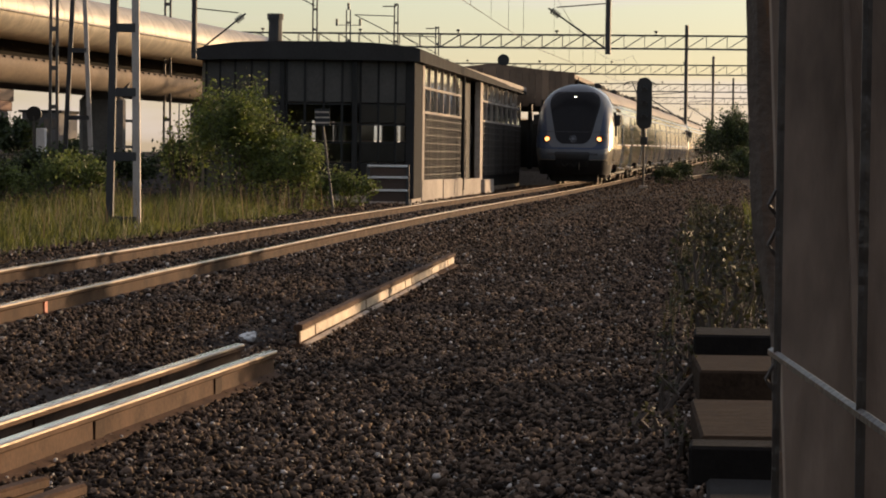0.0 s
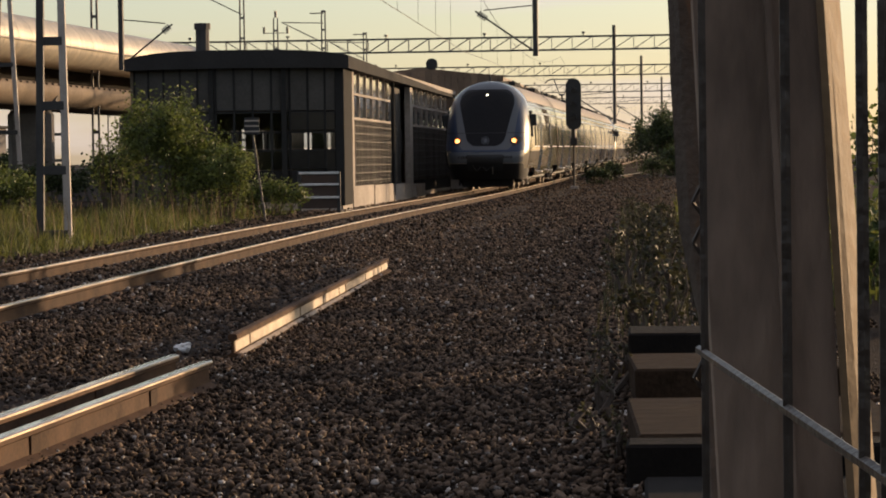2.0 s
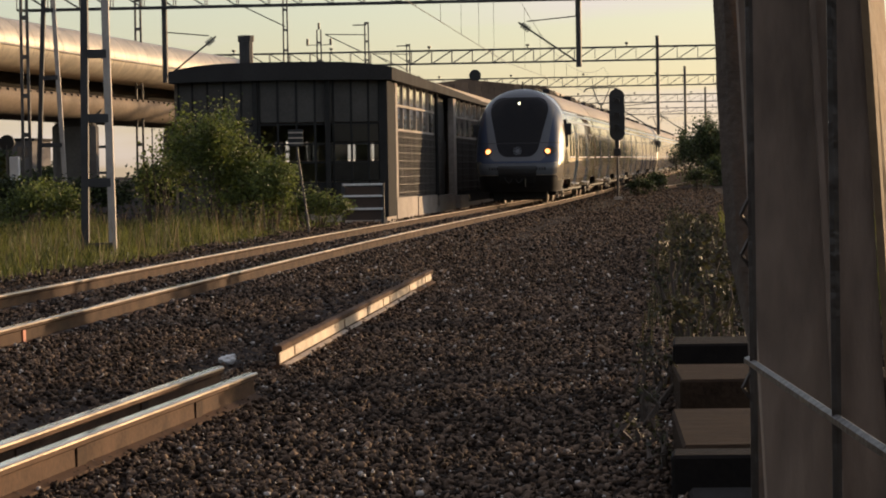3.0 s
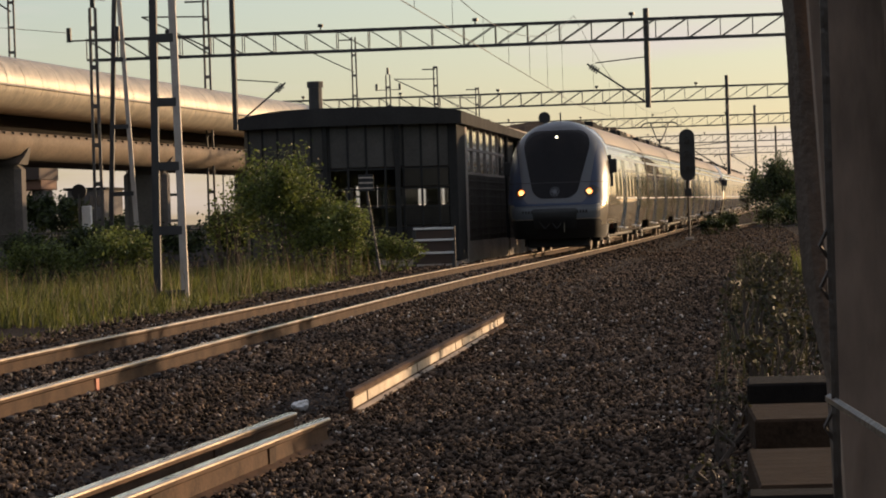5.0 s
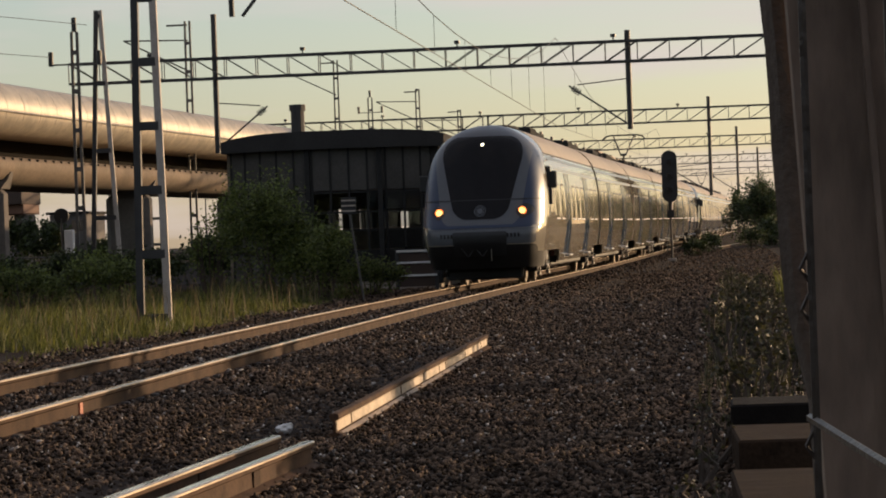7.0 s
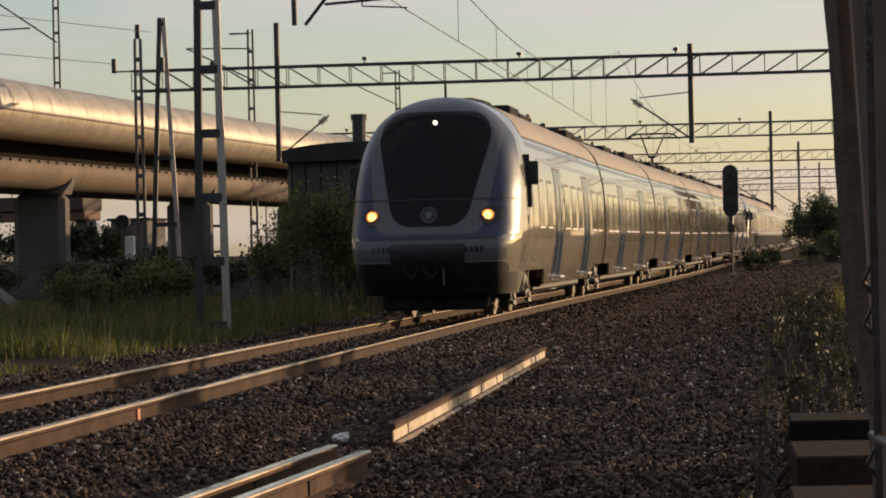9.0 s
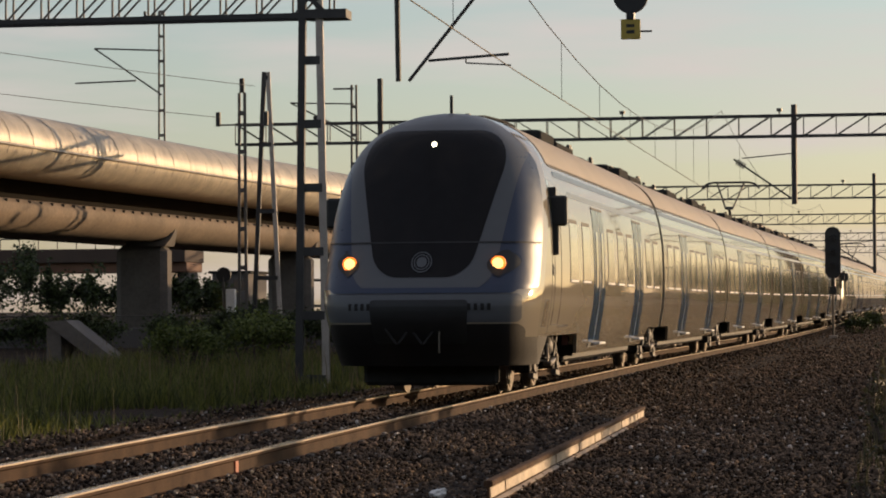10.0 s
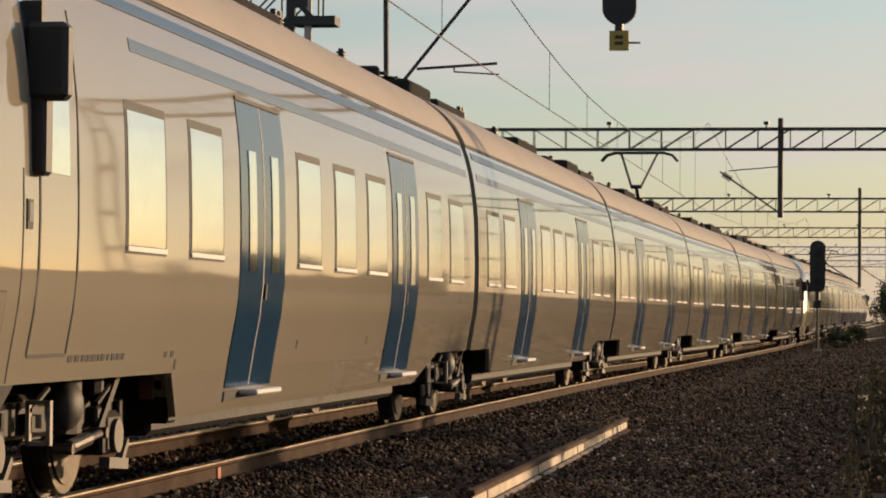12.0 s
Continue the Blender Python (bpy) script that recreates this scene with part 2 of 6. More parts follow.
def beam(bm, a, b, w, d=None):
    """A square bar from a to b."""
    a, b = Vector(a), Vector(b)
    v = b - a
    m = Matrix.Translation((a + b) / 2) @ v.to_track_quat("Z", "Y").to_matrix().to_4x4() @ Matrix.Diagonal((w, d or w, v.length, 1))
    bmesh.ops.create_cube(bm, size=1.0, matrix=m)
    return bm


def B():
    return bmesh.new()


def grid_mesh(bm, rows, closed=False):
    """Skin a table of points."""
    vs = [[bm.verts.new(p) for p in row] for row in rows]
    for i in range(len(vs) - 1):
        n = len(vs[i])
        for j in range(n if closed else n - 1):
            k = (j + 1) % n
            try:
                bm.faces.new((vs[i][j], vs[i][k], vs[i + 1][k], vs[i + 1][j]))
            except ValueError:
                pass
    return vs


def sweep(bm, profile, path, cap=True):
    """profile: (across, up) points, counter-clockwise; path: points along which it runs level."""
    rows = []
    for i, p in enumerate(path):
        a, b = Vector(path[max(0, i - 1)]), Vector(path[min(len(path) - 1, i + 1)])
        d = (b - a).normalized()
        side = Vector((d.y, -d.x, 0)).normalized()
        rows.append([Vector(p) + side * u + Vector((0, 0, w)) for u, w in profile])
    vs = grid_mesh(bm, rows, closed=True)
    if cap:
        for r in (vs[0], vs[-1]):
            try:
                bm.faces.new(r)
            except ValueError:
                pass
    bmesh.ops.recalc_face_normals(bm, faces=bm.faces)
    return bm


def tube(bm, pts, r, sides=5):
    """One continuous thin tube through the points."""
    rows = []
    for i, p in enumerate(pts):
        d = (Vector(pts[min(len(pts) - 1, i + 1)]) - Vector(pts[max(0, i - 1)])).normalized()
        u = d.cross(Vector((0, 0, 1))).normalized()
        w = u.cross(d)
        rows.append([Vector(p) + (u * math.cos(k * 2 * math.pi / sides) + w * math.sin(k * 2 * math.pi / sides)) * r for k in range(sides)])
    vs = grid_mesh(bm, rows, closed=True)
    for ring in (vs[0], vs[-1]):
        bm.faces.new(ring)
    bmesh.ops.recalc_face_normals(bm, faces=bm.faces)
    return bm


# ---- the line of the track ----
GAUGE_HALF = 0.7525


def track_x(y):
    """The line runs straight past the camera, bends to the right and straightens again."""
    if y < 20:
        return -5.80
    if y < 83:
        return -5.80 + 0.00031 * (y - 20) ** 2
    if y < 120:
        return -4.569 + 0.0378 * (y - 83)
    return -3.170 + 0.033 * (y - 120)


def rise(y):
    """The gentle climb of the line in the distance."""
    return 4.2e-5 * max(0.0, min(y, 110.0) - 65) ** 2 + 0.0038 * max(0.0, min(y, 400.0) - 110)


def ground_z(x, y):
    d = abs(x - track_x(y))
    z = -0.32 + 0.14 * min(1.0, max(0.0, (y - 50) / 90))
    if d < 2.6:
        z = max(z, -0.145 if d < 1.7 else -0.145 - (d - 1.7) * 0.2)
    if x < track_x(y) - 2.6:
        z = max(z, -0.22)
    return z + rise(y)


# ---- ground: one sheet to the horizon ----
def build_ground():
    xs = sorted(set([-2500, -900, -300, -120, -60] + [x * 1.0 for x in range(-40, 16, 1)] + [25, 60, 120, 300, 900, 2500]))
    ys = sorted(set([-600, -150, -40, -10] + [y * 1.0 for y in range(-4, 60, 1)] + list(range(60, 180, 5)) + [200, 250, 320, 500, 900, 1800, 4000]))
    bm = B()
    rows = [[(x, y, ground_z(x, y) - 0.03 + (noise.noise((x * 0.4, y * 0.4, 0)) * 0.03 if -40 < x < 15 and -4 < y < 60 else 0)) for x in xs] for y in ys]
    grid_mesh(bm, rows)
    bmesh.ops.recalc_face_normals(bm, faces=bm.faces)
    g = part("ground", bm, GROUND, smooth=True)
    if g.data.polygons[0].normal.z < 0:
        g.data.flip_normals()
    tagged(g, "dark gravel ground spreading out from the railway track", "ground", kind="structure")


build_ground()


def scatter(name, label, n, places, sizes, mat, squash=0.65, category="ballast"):
    """Many small stones in one mesh."""
    ico = bmesh.new()
    bmesh.ops.create_icosphere(ico, subdivisions=1, radius=1.0)
    bv = np.array([v.co[:] for v in ico.verts])
    bf = np.array([[v.index for v in f.verts] for f in ico.faces])
    ico.free()
    rng = np.random.default_rng(5)
    k = len(bv)
    v = np.repeat(bv[None], n, 0) * (1 + rng.uniform(-0.38, 0.38, (n, k, 1)))
    v *= rng.uniform(0.5, 1.45, (n, 1, 3)) * np.array([1, 1, squash])
    a, b = rng.uniform(0, 6.283, (2, n))
    b = (b - 3.14) * 0.4
    ca, sa, cb, sb = np.cos(a), np.sin(a), np.cos(b), np.sin(b)
    x, y, z = v[..., 0], v[..., 1], v[..., 2]
    y, z = y * cb[:, None] - z * sb[:, None], y * sb[:, None] + z * cb[:, None]
    x, y = x * ca[:, None] - y * sa[:, None], x * sa[:, None] + y * ca[:, None]
    v = np.stack([x, y, z], -1) * sizes[:, None, None] + places[:, None, :]
    f = (bf[None] + (np.arange(n) * k)[:, None, None]).reshape(-1, 3)
    me = bpy.data.meshes.new(name)
    me.vertices.add(n * k)
    me.vertices.foreach_set("co", v.reshape(-1).astype(np.float32))
    me.loops.add(f.size)
    me.loops.foreach_set("vertex_index", f.reshape(-1).astype(np.int32))
    me.polygons.add(len(f))
    me.polygons.foreach_set("loop_start", np.arange(0, f.size, 3, dtype=np.int32))
    me.update(calc_edges=True)
    me.materials.append(mat)
    return tagged(new(name, me), label, category, kind="stuff")


def build_ballast():
    rng = np.random.default_rng(3)
    pts, size = [], []
    for y0, y1, per in ((9, 16, 700), (16, 24, 520), (24, 34, 300), (34, 50, 130), (50, 90, 34), (90, 150, 12)):
        lo, hi = -0.33 * y1 - 1.0, min(0.06 * y1 + 0.4, 3.5)
        lo = max(lo, track_x(y0) - 3.4)
        n = int((hi - lo) * (y1 - y0) * per)
        x, y = rng.uniform(lo, hi, n), rng.uniform(y0, y1, n)
        for a, b in zip(x, y):
            d = abs(abs(a - track_x(b)) - GAUGE_HALF)
            if d < 0.08:
                continue
            pts.append((a, b, ground_z(a, b) + rng.uniform(-0.03, 0.010)))
            size.append(rng.uniform(0.010, 0.024) * (1.0 if b < 24 else 1.3 if b < 50 else 1.9))
    return scatter("ballast_stones", "dark crushed-stone ballast with a few pale stones", len(pts), np.array(pts), np.array(size), STONE)


build_ballast()


# pale chips, also standing in for sun glints on the stones' edges
def build_chips():
    rng = np.random.default_rng(19)
    pts, size = [], []
    for y0, y1, per in ((9, 16, 26), (16, 26, 16), (26, 40, 7), (40, 60, 2.5)):
        lo, hi = max(-0.33 * y1 - 1.0, track_x(y0) - 3.2), min(0.06 * y1 + 0.2, 2.5)
        n = int((hi - lo) * (y1 - y0) * per)
        for a, b in zip(rng.uniform(lo, hi, n), rng.uniform(y0, y1, n)):
            if abs(abs(a - track_x(b)) - GAUGE_HALF) > 0.1:
                pts.append((a, b, ground_z(a, b) + rng.uniform(0.004, 0.022)))
                size.append(rng.uniform(0.004, 0.013) * rng.uniform(0.7, 1.5) * (1.0 if b < 26 else 1.5))
    return scatter("stone_chips", "pale stone chips, doubling as sun glints, over the dark ballast", len(pts), np.array(pts), np.array(size), PALESTONE)


build_chips()

# ---- railway track ----
RAIL = [(-0.075, -0.172), (0.075, -0.172), (0.075, -0.160), (0.012, -0.140), (0.009, -0.050), (0.036, -0.036), (0.036, -0.006),
        (0.026, 0.0), (-0.026, 0.0), (-0.036, -0.006), (-0.036, -0.036), (-0.009, -0.050), (-0.012, -0.140), (-0.075, -0.160)]

# strip on the right-hand corner only, added for the sun's glint
CORNER = [(0.0355, -0.015), (0.0385, -0.013), (0.0375, -0.004), (0.030, 0.003), (0.025, 0.003)]


def build_track():
    tr = thing("railway_track", "rusty steel railway track on concrete sleepers in dark ballast", "track", kind="structure")
    ys = [-6 + 2.0 * i for i in range(220)]
    for s in (1, -1):
        path = [(track_x(y) + s * GAUGE_HALF, y, rise(y) - 0.002) for y in ys]
        part("rail", sweep(B(), RAIL, path), RAIL_RUST, tr, "rust-brown steel rail")
        strip = [(-0.034, 0.0), (0.034, 0.0), (0.026, 0.004), (-0.026, 0.004)]
        part("running_surface", sweep(B(), strip, path), RAIL_SHINE, tr, "bright polished top of the rail")
        part("glint_corner", sweep(B(), CORNER, path), RAIL_EDGE, tr, "bright worn strip for the sun's glint along the rail head")
    bm = B()
    box(bm, (-1.25, -0.13, -0.36), (1.25, 0.13, -0.178), 0.02)
    for s in (1, -1):
        for e in (1, -1):
            box(bm, (s * GAUGE_HALF + e * 0.11 - 0.035, -0.06, -0.19), (s * GAUGE_HALF + e * 0.11 + 0.035, 0.06, -0.125), 0.012)
    first = part("sleeper", bm, SLEEPER, tr)
    first.location = (track_x(8), 8, 0)
    for i in range(1, 250):
        y = 8 + 0.62 * i
        again("sleeper", first.data, tr, Matrix.Translation((track_x(y), y, rise(y))))
    bm = B()
    box(bm, (-0.012, -0.05, -0.15), (0.012, 0.05, -0.05))
    mark = part("marker_dab", bm, material("red_paint_dab", (0.5, 0.14, 0.07), 0.6), tr, "dab of red paint on the web")
    mark.location = (track_x(21.6) + GAUGE_HALF + 0.012, 21.6, 0)
    # siding that leaves behind the signal
    sd = thing("siding_track", "short rusty siding track curving away in gravel", "track", kind="structure")
    for s in (0, 1.505):
        path = [(-0.35 + s + 0.085 * (y - 148), y, rise(y) - 0.02) for y in range(146, 170, 3)]
        part("rail", sweep(B(), RAIL, path), RAIL_RUST, sd)
        part("running_surface", sweep(B(), strip, path), RAIL_SHINE, sd)
        part("glint_corner", sweep(B(), CORNER, path), RAIL_EDGE, sd)


build_track()


def loose_rail(x0, y0, x1, y1, z, label, worn, pale=False, tilt=0.0):
    L = math.hypot(x1 - x0, y1 - y0)
    g = thing("loose_rail", label, "rail", group="loose rails beside the track")
    bm = B()
    sweep(bm, RAIL, [(0, 0, 0.172), (0, L * 0.5, 0.172), (0, L, 0.172)])
    part("rail_body", bm, RAIL_OLD, g)
    bm = B()
    sweep(bm, [(-0.034, 0.0), (0.034, 0.0), (0.026, 0.005), (-0.026, 0.005)], [(0, 0.004, 0.172), (0, L - 0.004, 0.172)])
    part("rail_head_top", bm, worn, g, "worn top of the rail head")
    if pale:
        # bare bright steel on the web, broken by rusty bands
        cuts = [0.0, 0.06, 0.30, 0.44, 0.55, 0.60, 0.77, 0.93, 1.0]
        for u, v in zip(cuts, cuts[1:]):
            bm = B()
            sweep(bm, [(0.009, 0.036), (0.017, 0.040), (0.015, 0.118), (0.009, 0.121)], [(0, u * L + 0.04, 0), (0, v * L - 0.05, 0)])
            part("bare_web", bm, RAIL_PALE, g, "pale bare steel on the rail web")
        bm = B()
        sweep(bm, [(0.030, 0.027), (0.072, 0.014), (0.073, 0.018), (0.031, 0.031)], [(0, 0.1, 0), (0, L * 0.8, 0)])
        part("worn_foot", bm, RAIL_PALE, g)
    else:
        if worn is RAIL_SHINE:
            part("glint_corner", sweep(B(), CORNER, [(0, 0.01, 0.173), (0, L - 0.01, 0.173)]), RAIL_EDGE, g, "bright worn strip for the sun's glint along the rail head")
        for k in range(int(L / 2.9)):
            bm = B()
            box(bm, (0.010, -0.09, 0.02), (0.022, 0.09, 0.125), 0.004)
            part("joint_clamp", bm, RAIL_RUST, g).location = (0, 1.7 + k * 2.9 + 0.5 * math.sin(k * 3.0), 0)
    g.matrix_basis = pose(x0, y0, z, 0, tilt, -math.degrees(math.atan2(x1 - x0, y1 - y0)))
    return g


loose_rail(-2.85, 20.75, -2.925, 36.7, -0.325, "cut length of rail with pale bare web lying on the ballast", RAIL_OLD, True)
loose_rail(-3.20, 9.0, -2.648, 18.03, -0.325, "rusty cut rail lying beside a second one", RAIL_SHINE)
loose_rail(-3.48, 9.0, -2.964, 18.61, -0.325, "rusty cut rail lying beside a second one", RAIL_SHINE)
loose_rail(-3.0, 8.6, -2.593, 11.08, -0.36, "short rusty rail end lying on the ballast", RAIL_OLD)
loose_rail(-2.72, 8.6, -2.392, 10.88, -0.36, "short rusty rail end lying on the ballast", RAIL_OLD)


# ---- overhead line: gantries, masts, wires ----
def lattice_beam(parent, x0, x1, z0, z1, step, w=0.09, depth=0.5):
    """Four chords with posts and diagonals between them."""
    for z, nm in ((z0, "bottom_chord"), (z1, "top_chord")):
        bm = B()
        for y in (0, depth):
            box(bm, (x0, y - w / 2, z - w / 2), (x1, y + w / 2, z + w / 2))
        part(nm, bm, DARKSTEEL, parent)
    n = max(1, int(round((x1 - x0) / step)))
    for i in range(n + 1):
        x = x0 + (x1 - x0) * i / n
        bm = B()
        for y in (0, depth):
            beam(bm, (x, y, z0), (x, y, z1), 0.035)
        if i < n:
            xn = x0 + (x1 - x0) * (i + 1) / n
            left = i < n * 0.45
            for y in (0, depth):
                beam(bm, (x, y, z1 if left else z0), (xn, y, z0 if left else z1), 0.035)
        beam(bm, (x, 0, z0), (x, depth, z0), 0.03)
        part("lattice_bay", bm, STEEL, parent)


def ladder_mast(parent, x, z0, z1, w0, w1, step=1.27, leg=0.10, leg2=None, y=0.0, mat=STEEL, lean=0.0, sunlit_mat=None):
    """Two legs joined by batten plates, narrower at the top."""
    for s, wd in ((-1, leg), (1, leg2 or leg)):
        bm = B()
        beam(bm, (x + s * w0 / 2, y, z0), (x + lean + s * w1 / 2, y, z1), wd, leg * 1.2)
        # the right leg can take a paler colour, painting in its sunlit side
        part("leg", bm, mat if s < 0 or sunlit_mat is None else sunlit_mat, parent)
    k = int((z1 - z0) / step)
    for i in range(k + 1):
        z = z0 + 0.25 + i * step
        if z > z1:
            break
        u = (z - z0) / (z1 - z0)
        w, cx = w0 + (w1 - w0) * u, x + lean * u
        bm = B()
        box(bm, (cx - w / 2, y - leg * 0.4, z - 0.085), (cx + w / 2, y + leg * 0.4, z + 0.085))
        part("batten", bm, mat, parent)


def cantilever(parent, x, ztop, zbot, reach, thick=0.11):
    """A hanging tube with a strut up to the insulator over the track."""
    part("drop_tube", rod(B(), (x, 0.25, ztop + 0.3), (x, 0.25, zbot), thick, 8), DARKSTEEL, parent)
    bm = B()
    rod(bm, (x, 0.25, zbot + 0.15), (x + reach, 0.25, zbot + 1.75), 0.035, 6)
    part("strut", bm, DARKSTEEL, parent)
    bm = B()
    rod(bm, (x, 0.25, zbot + 1.95), (x + reach * 0.86, 0.25, zbot + 1.78), 0.022, 6)
    part("tie_rod", bm, DARKSTEEL, parent)
    bm = B()
    for i in range(4):
        rod(bm, (x + reach * (0.82 + i * 0.035), 0.25, zbot + 1.46 + i * 0.056), (x + reach * (0.84 + i * 0.035), 0.25, zbot + 1.49 + i * 0.056), 0.12, 8)
    part("insulator", bm, BLACK, parent)


def gantry(y, x0, x1, z0, z1, hangers, label):
    g = thing("overhead_line_gantry", label, "gantry", (0, y, 0), "gantries over the tracks")
    lattice_beam(g, x0, x1, z0, z1, 1.25)
    for hx, zt, zb, reach in hangers:
        cantilever(g, hx, zt, zb, reach)
    for x in range(int(x0) + 3, int(x1), 6):
        bm = B()
        rod(bm, (x, 0.1, z1), (x, 0.1, z1 + 0.22), 0.03)
        rod(bm, (x, 0.1, z1 + 0.16), (x, 0.1, z1 + 0.28), 0.11, 8)
        part("insulator", bm, BLACK, g)
    ladder_mast(g, x1 + 0.3, ground_z(x1, y) - 0.1, z1 + 0.3, 0.9, 0.5, 1.3, 0.12, y=0.25)
    # left trestle: two splayed legs
    if x0 > -30:
        ladder_mast(g, x0 + 1.35, -0.4, z1 + 2.0, 1.15, 0.14, 2.6, 0.14, 0.10, y=-0.5, mat=DARKSTEEL, sunlit_mat=PALESTEEL)
    else:
        ladder_mast(g, x0 + 0.6, -0.4, z1, 1.0, 0.5, 1.6, 0.12, y=0.25)
    return g


gantry(104, -24.2, 6.5, 7.70, 8.48, [(-2.46, 8.6, 5.1, -2.3), (-18.47, 9.9, 4.8, 2.0)], "long dark lattice gantry carrying overhead line hangers")
gantry(165, -34, 9.5, 7.75, 8.55, [(0.85, 8.9, 3.2, -2.5)], "lattice gantry spanning the tracks, hanger at one side")
gantry(226, -38, 12, 8.05, 8.85, [(3.4, 9.3, 4.0, -2.4)], "distant lattice gantry spanning the tracks")
gantry(290, -40, 16, 8.2, 9.0, [(6.5, 9.4, 4.2, -2.4)], "distant lattice gantry spanning the tracks")
gantry(360, -42, 22, 8.3, 9.1, [], "distant lattice gantry spanning the tracks")


NEAR = 48 / 53


def near_gantry():
    g = thing("overhead_line_gantry", "tall two-legged steel mast with lattice beams over the tracks", "gantry", (0, 48, 1.172 * (1 - NEAR)), "gantries over the tracks")
    g.scale = (NEAR,) * 3
    ladder_mast(g, -10.78, -0.45, 9.4, 0.56, 0.27, 1.27, 0.12, 0.09, y=0.0, mat=DARKSTEEL, sunlit_mat=PALESTEEL)
    lattice_beam(g, -26, -10.4, 7.05, 7.82, 0.75, 0.10)
    bm = B()
    box(bm, (-10.9, -0.1, 6.98), (-10.05, 0.5, 7.16))
    beam(bm, (-11.3, 0, 7.9), (-10.5, 0, 7.1), 0.1)
    part("end_bracket", bm, DARKSTEEL, g)
    lattice_beam(g, -11.3, 11.0, 8.4, 9.2, 1.25, 0.1, 0.5)
    ladder_mast(g, 11.2, -0.45, 9.2, 0.8, 0.5, 1.27, 0.14, y=0.2)
    ladder_mast(g, -26.2, -0.45, 7.9, 0.8, 0.5, 1.27, 0.14, y=0.2)
    # lamp under the left beam
    bm = B()
    rod(bm, (-12.1, 0.2, 7.82), (-12.1, 0.2, 8.1), 0.02)
    box(bm, (-12.35, 0.05, 7.62), (-11.85, 0.35, 7.76), 0.04)
    part("lamp", bm, GREYWALL, g)
    # hanger with registration arm over the near track
    yy = 0.25
    part("drop_tube", rod(B(), (-9.1, yy, 9.0), (-9.06, yy, 5.72), 0.055, 8), DARKSTEEL, g)
    part("strut", rod(B(), (-8.85, yy, 5.72), (-7.0, yy, 8.0), 0.035, 6), DARKSTEEL, g)
    part("top_tube", rod(B(), (-9.1, yy, 7.62), (-6.9, yy, 7.75), 0.03, 6), DARKSTEEL, g)
    bm = B()
    rod(bm, (-8.45, yy, 6.12), (-6.84, yy, 6.22), 0.028, 6)
    rod(bm, (-7.7, yy, 6.06), (-6.8, yy, 6.0), 0.015, 6)
    rod(bm, (-7.7, yy, 6.06), (-7.7, yy, 6.18), 0.015, 6)
    part("registration_arm", bm, DARKSTEEL, g)


near_gantry()


def hanging_signal():
    g = thing("hanging_signal", "black hanging railway signal seen from behind with a yellow plate", "signal", (-4.43 * NEAR, 48.3, 1.172 * (1 - NEAR)))
    g.scale = (NEAR,) * 3
    part("hanger", rod(B(), (0, 0, 8.36), (0, 0, 7.4), 0.05, 8), DARKSTEEL, g)
    bm = B()
    prof = [(0.34 * math.cos(a), 0.34 * math.sin(a) + (0.55 if math.sin(a) > 0 else 0)) for a in [i * math.pi / 12 for i in range(24)]]
    a = [bm.verts.new((u, -0.05, 7.32 + w)) for u, w in prof]
    b = [bm.verts.new((u, 0.10, 7.32 + w)) for u, w in prof]
    bm.faces.new(a)
    bm.faces.new(b[::-1])
    for i in range(24):
        bm.faces.new((a[i], b[i], b[(i + 1) % 24], a[(i + 1) % 24]))
    bmesh.ops.recalc_face_normals(bm, faces=bm.faces)
    part("backboard", bm, BLACK, g)
    bm = B()
    rod(bm, (0, 0, 7.02), (0, 0, 6.86), 0.09, 8)
    part("neck", bm, BLACK, g)
    bm = B()
    box(bm, (-0.19, -0.06, 6.47), (0.19, 0.06, 6.86), 0.01)
    part("face_plate", bm, YELLOW, g, "yellow plate")
    bm = B()
    box(bm, (-0.08, -0.075, 6.70), (0.08, -0.065, 6.76))
    box(bm, (-0.08, -0.075, 6.58), (0.08, -0.065, 6.64))
    part("plate_marks", bm, BLACK, g)
    part("bolt_rod", rod(B(), (0.19, 0, 6.62), (0.42, 0, 6.62), 0.02, 6), BLACK, g)


hanging_signal()


